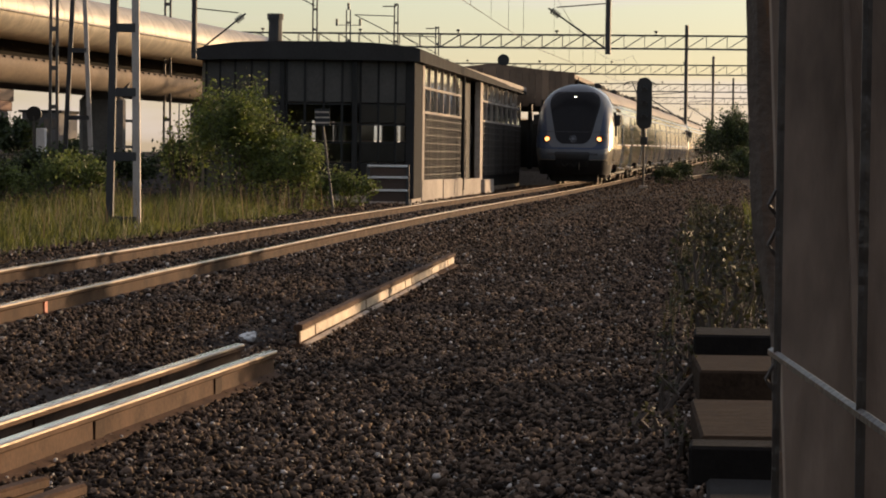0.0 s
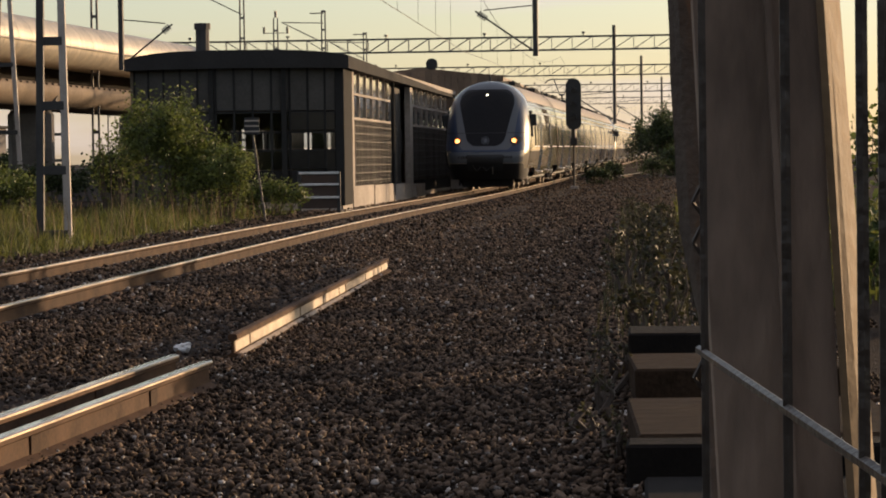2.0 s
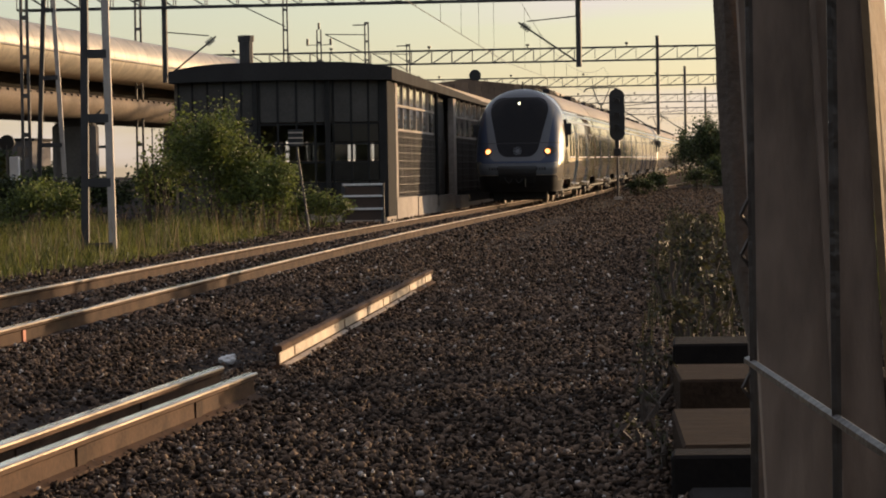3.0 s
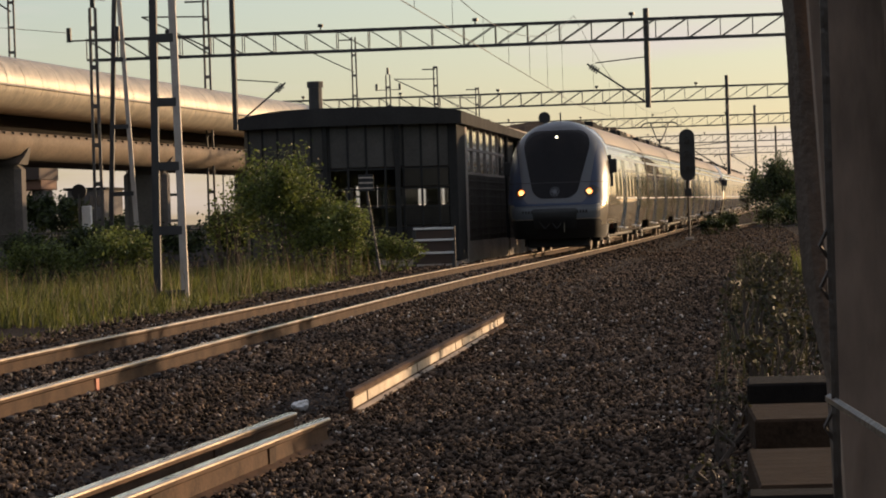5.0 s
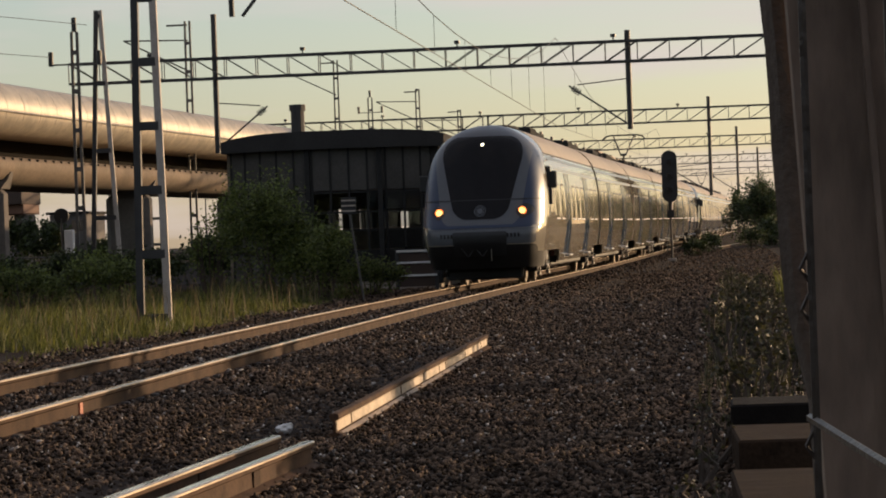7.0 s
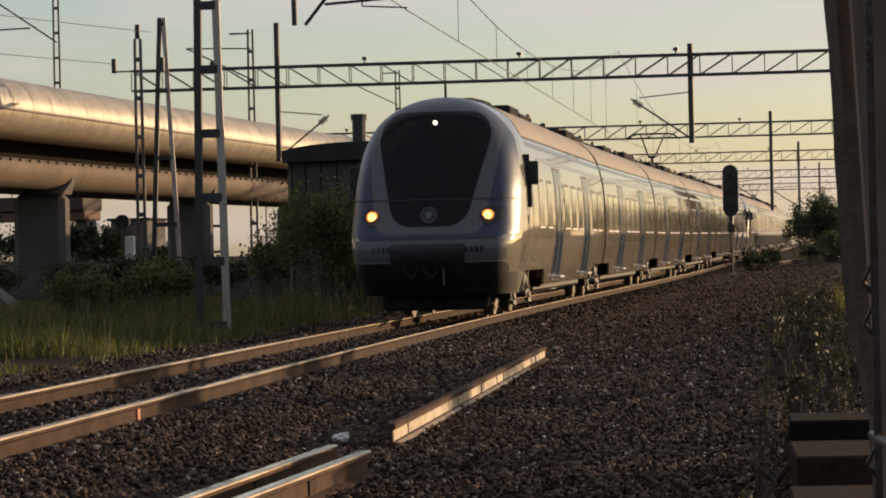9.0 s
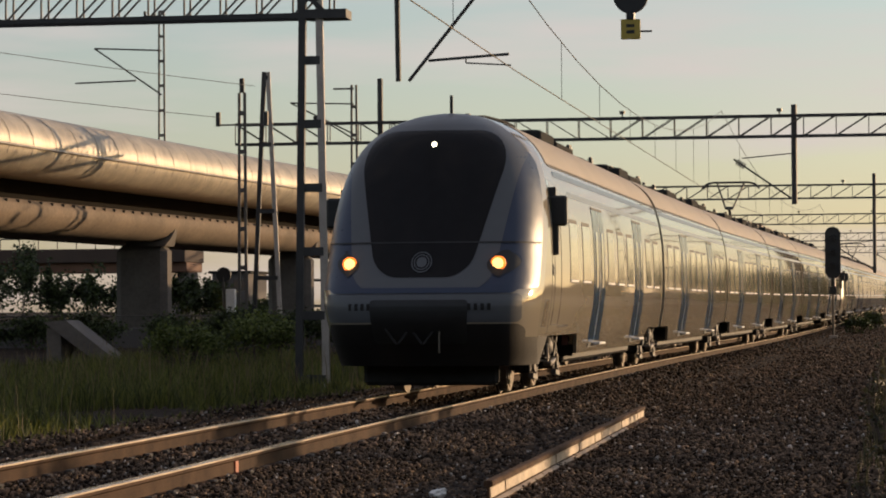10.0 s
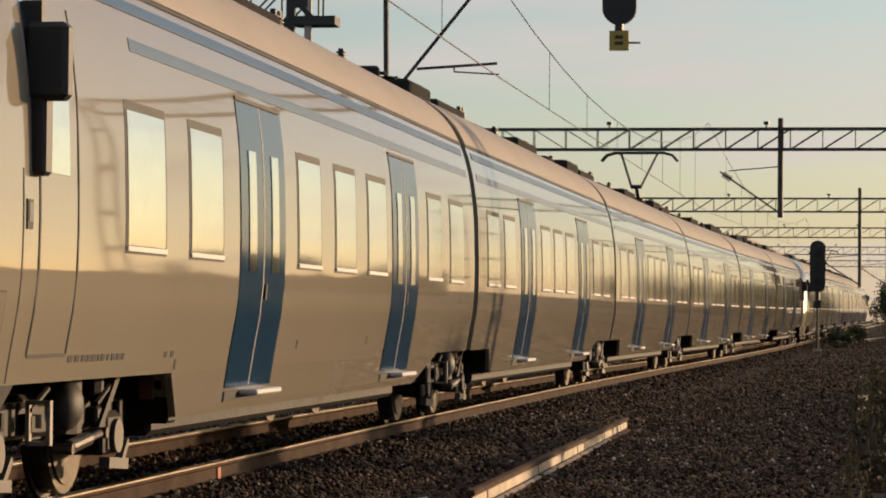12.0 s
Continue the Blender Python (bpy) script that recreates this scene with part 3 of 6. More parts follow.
def signal(x, y):
    zb = ground_z(x, y)
    g = thing("railway_signal", "oval black signal head on a slim grey post", "signal", (x, y, zb))
    g.scale = (0.821,) * 3
    top = (4.546 - zb) / 0.821
    bm = B()
    prof = [(0.40 * math.cos(a), 0.40 * math.sin(a) + (0.93 if math.sin(a) > 0 else -0.93)) for a in [(i + 0.5) * math.pi / 12 for i in range(24)]]
    a = [bm.verts.new((u, -0.05, top - 1.33 + w)) for u, w in prof]
    b = [bm.verts.new((u, 0.06, top - 1.33 + w)) for u, w in prof]
    bm.faces.new(a)
    bm.faces.new(b[::-1])
    for i in range(24):
        bm.faces.new((a[i], b[i], b[(i + 1) % 24], a[(i + 1) % 24]))
    bmesh.ops.recalc_face_normals(bm, faces=bm.faces)
    part("backboard", bm, BLACK, g)
    for i in range(3):
        bm = B()
        rod(bm, (0, -0.05, top - 0.6 - i * 0.7), (0, -0.32, top - 0.64 - i * 0.7), 0.16, 12, 0.14)
        part("lamp_hood", bm, BLACK, g)
    part("post", rod(B(), (0, 0.05, 0), (0, 0.05, top - 2.6), 0.07, 10), STEEL, g)
    bm = B()
    box(bm, (-0.18, -0.1, top - 3.45), (0.18, 0.12, top - 3.05), 0.02)
    part("junction_box", bm, BLACK, g)
    rod_bm = rod(B(), (0, 0.05, top - 3.05), (0, 0.05, top - 2.6), 0.13, 8)
    part("collar", rod_bm, BLACK, g)
    bm = B()
    box(bm, (-0.22, -0.2, -0.1), (0.22, 0.25, 0.14), 0.03)
    part("footing", bm, CONCRETE, g)


signal(-1.15, 115)


def slim_mast(x, y, z1, label, w=0.55, arms="insulators", side=-1, zb=-0.4):
    g = thing("line_mast", label, "mast", (x, y, 0), "slim masts beyond the tracks")
    ladder_mast(g, 0, zb, z1, w, w * 0.7, 1.5, 0.09)
    bm = B()
    if arms == "insulators":
        beam(bm, (-0.95, 0, z1 - 1.25), (0.95, 0, z1 - 1.25), 0.06)
        part("crossarm", bm, STEEL, g)
        for s in (-0.95, 0, 0.95):
            z = z1 - 1.3 if s else z1
            part("insulator", rod(B(), (s, 0, z), (s, 0, z + 0.55), 0.10, 8), BLACK, g)
    elif arms == "cantilever":
        rod(bm, (0, 0, z1 - 2.4), (side * 4.2, 0, z1 - 2.2), 0.05)
        rod(bm, (0, 0, z1 - 5.1), (side * 4.2, 0, z1 - 2.2), 0.05)
        rod(bm, (side * 1.6, 0, z1 - 4.2), (side * 5.4, 0, z1 - 4.3), 0.05)
        part("cantilever_arm", bm, STEEL, g)
        bm = B()
        box(bm, (side * 1.1, -0.05, z1 - 0.35), (0, 0.05, z1 - 0.25))
        box(bm, (side * 1.1, -0.06, z1 - 0.25), (side * 0.95, 0.06, z1 + 0.0))
        part("top_bracket", bm, STEEL, g)
    else:
        rod(bm, (0, 0, z1 - 0.2), (side * 1.1, 0, z1 - 0.2), 0.05)
        rod(bm, (0, 0, z1 - 2.6), (side * 3.4, 0, z1 - 0.9), 0.04)
        rod(bm, (0, 0, z1 - 1.0), (side * 3.4, 0, z1 - 0.9), 0.04)
        part("bracket_arm", bm, STEEL, g)
    return g


slim_mast(-23.7, 103, 9.65, "slim lattice mast with three insulators", 0.3)
slim_mast(-41.8, 160, 19.4, "lattice mast with a cantilever arm beyond the viaduct", 0.42, "cantilever", -1)
slim_mast(-26.4, 200, 14.7, "slim lattice mast beyond the station building", 0.4, "bracket", -1)
slim_mast(-26.3, 220, 12.9, "slim lattice mast with three insulators", 0.45)
slim_mast(-22.4, 220, 13.4, "slim lattice mast with bracket arms", 0.4, "bracket", -1)
slim_mast(-22.5, 260, 13.5, "slim lattice mast with bracket arms", 0.4, "bracket", -1)
slim_mast(-26.2, 140, 13.0, "slim lattice mast with bracket arms", 0.35, "bracket", -1)


def wires():
    """Contact wire, messenger and droppers, span by span."""
    spans = [(-6.5, -7, 5.66), (-6.12, 48.2, 5.47), (-5.2, 104, 5.3), (-2.4, 165, 5.45), (0.3, 226, 5.4), (4.0, 290, 5.4)]
    c = thing("contact_wire", "thin dark overhead contact wire above the track", "wire")
    me = thing("messenger_wire", "sagging messenger wire with droppers above the track", "wire")
    over = [1.45, 1.65, 3.4, 1.9, 1.6, 1.6]
    sag = [1.05, 1.6, 1.6, 1.05, 1.05]
    for k, (a, b) in enumerate(zip(spans, spans[1:])):
        a, b = Vector(a), Vector(b)

        def lift(u):
            return over[k] + (over[k + 1] - over[k]) * u - 4 * u * (1 - u) * sag[k]
        part("wire_span", rod(B(), a, b, 0.011, 5), WIRE, c)
        line = [a.lerp(b, i / 12) + Vector((0, 0, lift(i / 12))) for i in range(13)]
        part("wire_span", tube(B(), line, 0.011), WIRE, me)
        for i in range(1, 8):
            u = i / 8
            q = a.lerp(b, u)
            part("dropper", rod(B(), q, q + Vector((0, 0, lift(u))), 0.006, 4), WIRE, me)
    # far side feeder lines
    f = thing("feeder_wire", "thin sagging feeder wire strung between masts", "wire")
    for x, z in ((-23.2, 9.9), (-24.6, 8.7)):
        pts = [(x - 22 + 22 * i / 12, 40 + 63 * i / 12, z + 1.5 - 1.5 * i / 12 - 4 * (i / 12) * (1 - i / 12) * 0.5) for i in range(13)]
        part("wire_span", tube(B(), pts, 0.012), WIRE, f)


wires()


# ---- viaduct with a rounded metal shell ----
def build_viaduct():
    v = thing("viaduct", "long elevated viaduct with rounded metal shell over a concrete girder", "viaduct")
    def line(y):
        return -29.5 + (y - 95) * 0.07
    ys = [52 + 2.2 * i for i in range(110)]
    path = [(line(y), y, 0) for y in ys]
    shell = [(1.28, 6.95), (1.24, 7.3), (1.05, 7.7), (0.65, 8.05), (0.0, 8.25), (-4.2, 8.25), (-5.0, 7.8), (-5.3, 6.95), (-5.0, 6.3), (0.35, 6.05), (0.85, 6.25), (1.15, 6.6)]
    part("metal_shell", sweep(B(), shell, path), CLADDING, v, "brushed metal shell, streaked and golden", smooth=True)
    ridge = [(1.30, 6.86), (1.34, 6.90), (1.30, 6.96), (1.26, 6.90)]
    part("drip_edge", sweep(B(), ridge, path), CLADDING, v)
    part("recess", sweep(B(), [(-2.2, 5.1), (-2.2, 6.25), (-4.4, 6.25), (-4.4, 5.1)], path), RECESS, v, "recess between shell and girder, coloured dark for its shade")
    gird = [(0.5, 5.15), (0.75, 4.9), (0.7, 4.6), (0.4, 4.25), (-0.1, 4.05), (-4.0, 4.05), (-4.5, 4.25), (-4.8, 4.6), (-4.85, 4.95), (-4.6, 5.22)]
    part("girder", sweep(B(), gird, path), GIRDER, v, "rounded concrete girder", smooth=True)
    for y in [52 + 1.1 * i for i in range(130)]:
        bm = B()
        box(bm, (0.56, -0.02, 5.02), (0.68, 0.02, 5.12))
        p = part("bracket", bm, DARKWALL, v) if y == 52 else again("bracket", first, v)
        if y == 52:
            first = p.data
        else:
            bm.free()
        p.location = (line(y), y, 0)
    seam = None
    for i in range(100):
        y = 54 + 2.2 * i
        if seam is None:
            bm = B()
            outer = [(u * 1.0, w) for u, w in shell[:5]]
            rows = [[(u + 0.012, yy, w + 0.008) for u, w in shell[11:] + outer] for yy in (-0.03, 0.03)]
            grid_mesh(bm, rows)
            seam = part("seam", bm, STEEL, v)
        else:
            seam = again("seam", seam.data, v)
        seam.location = (line(y), y, 0)
    col = None
    for y in (65, 87, 109, 131, 153, 175, 197):
        if col is None:
            bm = B()
            box(bm, (-1.8, -0.6, -0.6), (0.35, 0.6, 3.9), 0.25)
            box(bm, (-1.4, -0.4, 3.8), (-0.9, 0.4, 4.1))
            rows = [[(-1.15, -0.75, 3.85), (0.35, -0.75, 3.85), (0.35, 0.75, 3.85), (-1.15, 0.75, 3.85)],
                    [(-0.75, -0.35, 4.25), (0.55, -0.35, 4.25), (0.55, 0.35, 4.25), (-0.75, 0.35, 4.25)],
                    [(0.2, -0.1, 4.75), (0.72, -0.1, 4.75), (0.72, 0.1, 4.75), (0.2, 0.1, 4.75)]]
            vs = grid_mesh(bm, rows, closed=True)
            bm.faces.new(vs[-1])
            col = part("column", bm, PIER, v, "grey concrete column with a pointed cap")
        else:
            col = again("column", col.data, v)
        col.location = (line(y), y, 0)


build_viaduct()


# ---- station building with a rounded glazed front ----
FRONT = [(-10.49 + 5.05 * math.sin(radians(a)), 81.85 - 5.05 * math.cos(radians(a)) + 0.10 * a / 38) for a in range(37, -38, -6)]


def build_station():
    h = thing("station_building", "dark station building with curved glazed front and flat roof", "building")
    base_z, top = -0.25, 4.0
    outline = FRONT + [(-13.6, 118.0), (-6.55, 118.0)]
    def slab(z0, z1, grow, mat, name, label="", camber=0.0):
        c = Vector((-10.2, 97, 0))
        bm = B()
        lo = []
        for x, y in outline:
            d = (Vector((x, y, 0)) - c)
            d = Vector((math.copysign(grow, d.x), math.copysign(grow, d.y), 0))
            lo.append(Vector((x, y, 0)) + d)
        a = [bm.verts.new((p.x, p.y, z0)) for p in lo]
        b = [bm.verts.new((p.x, p.y, z1 - camber * (abs(p.x + 10.3) / 3.2) ** 4)) for p in lo]
        bm.faces.new(a)
        bm.faces.new(b)
        n = len(a)
        for i in range(n):
            bm.faces.new((a[i], a[(i + 1) % n], b[(i + 1) % n], b[i]))
        bmesh.ops.recalc_face_normals(bm, faces=bm.faces)
        return part(name, bm, mat, h, label)
    slab(-0.4, 0.0, 0.02, CONCRETE, "plinth", "pale concrete plinth")
    slab(3.84, 4.36, 0.25, ROOFING, "roof", "slightly cambered dark roof with an overhanging edge", 0.17)
    # curved front: panes between mullions
    pts = [Vector((x, y, 0)) for x, y in FRONT]
    fine = []
    for a, b in zip(pts, pts[1:]):
        k = max(1, int((b - a).length / 1.15))
        fine += [a.lerp(b, i / k) for i in range(k)]
    fine.append(pts[-1])
    levels = [0.0, 0.93, 1.53, 2.05, 2.62, 4.0]
    for i, p in enumerate(fine):
        bm = B()
        box(bm, (p.x - 0.03, p.y - 0.04, 0.0), (p.x + 0.03, p.y + 0.04, 4.0))
        part("mullion", bm, FRAMEBLACK, h)
    for i, (a, b) in enumerate(zip(fine, fine[1:])):
        for j in range(5):
            z0, z1 = levels[j], levels[j + 1]
            bm = B()
            beam(bm, (a.x, a.y, z1 - 0.03), (b.x, b.y, z1 - 0.03), 0.05)
            part("transom", bm, FRAMEBLACK, h)
            bm = B()
            beam(bm, (a.x, a.y, (z0 + z1) / 2), (b.x, b.y, (z0 + z1) / 2), 0.02, z1 - z0 - 0.06)
            bmesh.ops.recalc_face_normals(bm, faces=bm.faces)
            mx = (a.x + b.x) / 2
            solid = j in (0, 4) or mx < -11.0
            clear = j == 2 or (j in (1, 3) and mx < -8.9)
            p = part("wall_panel" if solid else "pane", bm, (DARKWALL if j == 4 or mx < -11.0 else FRAMEBLACK) if solid else GLASS if clear else DARKGLASS, h)
            if not solid:
                p.visible_shadow = False
    bm = B()
    box(bm, (-7.62, 77.75, -0.1), (-7.36, 80.26, 3.9), 0.02)
    part("corner_column", bm, FRAMEBLACK, h)
    for x, y in ((-11.05, 76.82), (-9.0, 77.03)):
        bm = B()
        box(bm, (x - 0.07, y - 0.12, 0.0), (x + 0.07, y + 0.1, 3.95), 0.01)
        part("front_column", bm, FRAMEBLACK, h)
    # side towards the track
    def side_x(y):
        return -7.45 + (y - 80.2) * 0.0238
    def along(y0, y1):
        return [(side_x(y0), y0, 0), (side_x(y1), y1, 0)]
    # stepped pale blocks at the foot of the wall
    for y0, y1, out, zt in ((80.35, 86.0, 0.10, 0.42), (86.05, 92.0, 0.13, 0.40), (92.05, 98.4, 0.16, 0.36), (98.45, 102.0, 0.30, 0.30)):
        bm = B()
        sweep(bm, [(-0.1, -0.24), (out, -0.24), (out, zt), (-0.1, zt)], along(y0, y1))
        part("plinth_block", bm, CONCRETE, h, "pale concrete block at the foot of the wall")
    bm = B()
    sweep(bm, [(-0.12, 0.42), (0.0, 0.42), (0.0, 2.42), (-0.12, 2.42)], along(80.3, 94.3))
    part("side_wall", bm, FRAMEBLACK, h)
    # pale upright strips; the corner one paints in the column's sunlit side
    for y0, y1, zt in ((80.27, 80.75, 4.0), (98.5, 99.5, 4.0)):
        bm = B()
        sweep(bm, [(-0.1, 0.3), (0.10, 0.3), (0.10, zt), (-0.1, zt)], along(y0, y1))
        part("pale_strip", bm, CONCRETE, h, "pale upright strip; at the corner it stands in for sunlight")
    for k in range(8):
        for y0, y1 in ((80.8, 94.2), (99.6, 117.6)):
            bm = B()
            z = 0.56 + 0.24 * k
            sweep(bm, [(0.05, z), (0.075, z), (0.075, z + 0.016), (0.05, z + 0.016)], along(y0, y1))
            part("grille_bar", bm, SLAT, h)
    part("downpipe", rod(B(), (side_x(92.1) + 0.12, 92.1, 0.0), (side_x(92.1) + 0.12, 92.1, 4.05), 0.06, 8), FRAMEBLACK, h, "black downpipe")
    slat = None
    for y in [80.85 + 0.26 * i for i in range(51)] + [99.6 + 0.42 * i for i in range(43)]:
        if slat is None:
            bm = B()
            box(bm, (-0.02, -0.03, 0.44), (0.06, 0.03, 2.40))
            slat = part("slat", bm, SLAT, h)
        else:
            slat = again("slat", slat.data, h)
        slat.location = (side_x(y), y, 0)
    def window_band(y0, y1, n):
        for i in range(n):
            a, b = y0 + (y1 - y0) * i / n, y0 + (y1 - y0) * (i + 1) / n
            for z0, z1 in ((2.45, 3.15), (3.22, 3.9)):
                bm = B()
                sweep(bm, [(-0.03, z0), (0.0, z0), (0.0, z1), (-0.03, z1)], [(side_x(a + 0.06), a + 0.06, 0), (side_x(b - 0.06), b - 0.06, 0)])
                part("pane", bm, MIRRORGLASS if z0 < 3 else SKYLIT_PANE, h)
            bm = B()
            box(bm, (side_x(a) - 0.06, a - 0.06, 2.42), (side_x(a) + 0.05, a + 0.06, 4.0))
            part("mullion", bm, CONCRETE, h)
        for z in (2.42, 3.15, 3.9):
            bm = B()
            sweep(bm, [(-0.06, z), (0.05, z), (0.05, z + 0.07), (-0.06, z + 0.07)], [(side_x(y0), y0, 0), (side_x(y1), y1, 0)])
            part("transom", bm, CONCRETE, h)
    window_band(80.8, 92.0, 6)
    bm = B()
    sweep(bm, [(-0.3, -0.0), (-0.25, 0.0), (-0.25, 4.0), (-0.3, 4.0)], along(92.2, 98.6))
    part("recessed_door", bm, DARKWALL, h, "dark recessed doorway")
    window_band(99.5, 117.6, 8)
    bm = B()
    sweep(bm, [(-0.12, 0.0), (0.0, 0.0), (0.0, 2.42), (-0.12, 2.42)], along(99.5, 117.9))
    part("side_wall", bm, FRAMEBLACK, h)
    bm = B()
    sweep(bm, [(0.1, 3.98), (0.26, 3.98), (0.26, 4.14), (0.1, 4.14)], [(side_x(80), 80, 0), (side_x(118), 118, 0)])
    part("gutter", bm, CONCRETE, h)
    # the other sides and what is inside
    for a, b, gap in (((-13.5, 78.0), (-13.6, 118.0), True), ((-13.6, 118.0), (-6.6, 118.0), True)):
        a, b = Vector((*a, 0)), Vector((*b, 0))
        k = 14 if gap else 1
        for i in range(k):
            p, q = a.lerp(b, i / k), a.lerp(b, (i + 1) / k)
            if gap and i >= 1:
                for z0, z1 in ((0.0, 1.5), (2.5, 4.0)):
                    bm = B()
                    beam(bm, (p.x, p.y, (z0 + z1) / 2), (q.x, q.y, (z0 + z1) / 2), 0.15, z1 - z0)
                    part("wall", bm, INTERIOR, h)
                bm = B()
                beam(bm, (p.x, p.y, 2.0), p.lerp(q, 0.2) + Vector((0, 0, 2.0)), 0.15, 1.0)
                part("wall_pier", bm, INTERIOR, h)
            else:
                bm = B()
                beam(bm, (p.x, p.y, 2.0), (q.x, q.y, 2.0), 0.15, 4.0)
                part("wall", bm, INTERIOR, h)
    for z0, z1 in ((0.0, 1.5), (2.15, 4.0)):
        bm = B()
        box(bm, (-13.3, 79.6, z0), (-7.7, 79.7, z1))
        part("partition", bm, INTERIOR, h)
    for x0, wd in ((-13.3, 1.6), (-11.2, 0.3), (-10.45, 0.5), (-9.55, 0.22), (-8.85, 0.12), (-8.45, 0.3), (-7.95, 0.2)):
        bm = B()
        box(bm, (x0, 79.62, 1.5), (x0 + wd, 79.68, 2.15))
        part("partition_post", bm, INTERIOR, h)
    bm = B()
    rod(bm, (-11.45, 78, 4.28), (-11.45, 78, 5.1), 0.2, 10)
    rod(bm, (-11.45, 78, 5.02), (-11.45, 78, 5.2), 0.24, 10)
    part("roof_vent", bm, DARKSTEEL, h, "round dark roof vent")
    bm = B()
    for x, y in ((-9.0, 92), (-8.4, 94), (-8.0, 95.5), (-11.2, 90)):
        box(bm, (x - 0.15, y - 0.15, 4.28), (x + 0.15, y + 0.15, 4.55))
    part("roof_hatches", bm, DARKSTEEL, h)


build_station()


CANOPYWOOD = material("brown_canopy_timber", (0.20, 0.13, 0.08), 0.7, spread=0.3, scale=0.5, fine=6, random_piece=0.4)


def platform_canopy():
    c = thing("platform_canopy", "timber-soffited canopy roof over the platform", "canopy")
    bm = B()
    rows = []
    for y in (118.6, 165):
        x = track_x(y)
        rows.append([(x - 8.5, y, 4.75), (x - 4.6, y, 5.2), (x - 1.1, y, 4.8), (x - 1.1, y, 4.62), (x - 4.6, y, 4.98), (x - 8.5, y, 4.55)])
    vs = grid_mesh(bm, rows, closed=True)
    for r in vs:
        bm.faces.new(r)
    bmesh.ops.recalc_face_normals(bm, faces=bm.faces)
    part("roof", bm, CANOPYWOOD, c)
    # upright timber boards at the near end, standing in for the sloping soffit
    x0 = track_x(118.6)
    for k in range(26):
        x = x0 - 8.4 + 0.285 * k
        zt = 4.70 + 0.40 * min(1.0, k / 14) - 0.28 * max(0.0, (k - 14) / 12)
        bm = B()
        box(bm, (x, 118.50, 3.35 + 0.12 * (k % 2) + 0.9 * max(0.0, (k - 20) / 6)), (x + 0.275, 118.56, zt), 0.008)
        part("gable_board", bm, CANOPYWOOD, c)
    # walls added along the line of sight to block bright sky under the canopy
    bm = B()
    box(bm, (x0 - 6.3, 119.2, 0.5), (x0 - 6.1, 164, 3.0), 0.02)
    box(bm, (x0 - 6.3, 119.2, 3.45), (x0 - 6.1, 164, 4.7), 0.02)
    part("back_wall", bm, DARKWALL, c, "added dark back wall with an open strip, blocking the sky")
    for z0, z1 in ((0.5, 3.35), (3.85, 4.7)):
        bm = B()
        box(bm, (x0 - 6.0, 164.0, z0), (track_x(164) - 1.9, 164.2, z1), 0.02)
        part("end_wall", bm, DARKWALL, c)
    for y in range(122, 166, 7):
        part("post", rod(B(), (track_x(y) - 5, y, -0.2), (track_x(y) - 5, y, 5.0), 0.12, 8), DARKSTEEL, c)
    for k in range(40):
        y = 118.9 + 1.15 * k
        bm = B()
        beam(bm, (track_x(y) - 1.15, y, 4.58), (track_x(y) - 4.6, y, 4.92), 0.09)
        part("rafter", bm, TIMBER, c)
    bm = B()
    rod(bm, (-7.35, 118.6, 5.35), (-7.35, 118.72, 5.35), 0.26, 20)
    rod(bm, (-7.35, 118.7, 4.28), (-7.35, 118.7, 5.2), 0.05)
    part("round_sign", bm, BLACK, c, "round black sign on a stalk")
    p = thing("platform", "low concrete platform beside the track", "platform", kind="structure")
    bm = B()
    rows = []
    for y in (119, 140, 165, 200, 240):
        x = track_x(y) - 1.72
        rows.append([(x, y, -0.4), (x, y, 0.5), (x - 6.5, y, 0.5), (x - 6.5, y, -0.4)])
    vs = grid_mesh(bm, rows, closed=True)
    for r in (vs[0], vs[-1]):
        bm.faces.new(r)
    bmesh.ops.recalc_face_normals(bm, faces=bm.faces)
    part("platform_body", bm, CONCRETE, p)


platform_canopy()


# ---- the train ----
PROFILE = [(0.36, 1.345), (0.60, 1.385), (0.90, 1.43), (1.30, 1.503), (1.70, 1.514), (2.10, 1.505), (2.40, 1.495), (2.75, 1.45), (3.00, 1.40),
           (3.20, 1.33), (3.40, 1.23), (3.58, 1.08), (3.72, 0.90), (3.84, 0.66), (3.92, 0.38), (3.96, 0.0)]
NOSE = [(0.0, 0.25), (0.42, 0.05), (0.60, -0.18), (0.90, -0.42), (1.15, -0.50), (1.35, -0.46), (1.60, -0.25), (1.80, -0.10), (2.40, 0.25), (3.00, 0.62),
        (3.40, 0.93), (3.58, 1.10), (3.72, 1.30), (3.84, 1.62), (3.92, 2.0), (3.96, 2.6)]


def table(rows, z):
    """The rounded line through the rows at the height z."""
    d = min(0.14, max(0.0, 3.96 - z) * 0.5)
    zs = [z - d, z - d / 2, z, z + d / 2, z + d]
    return float(np.interp(zs, [r[0] for r in rows], [r[1] for r in rows]).mean())


def half_width(z):
    return table(PROFILE, z)


def nose_y(q, z):
    """How far back the front lies at the fraction q of the half width."""
    return table(NOSE, z) + 0.34 * q * q + 0.80 * abs(q) ** 10


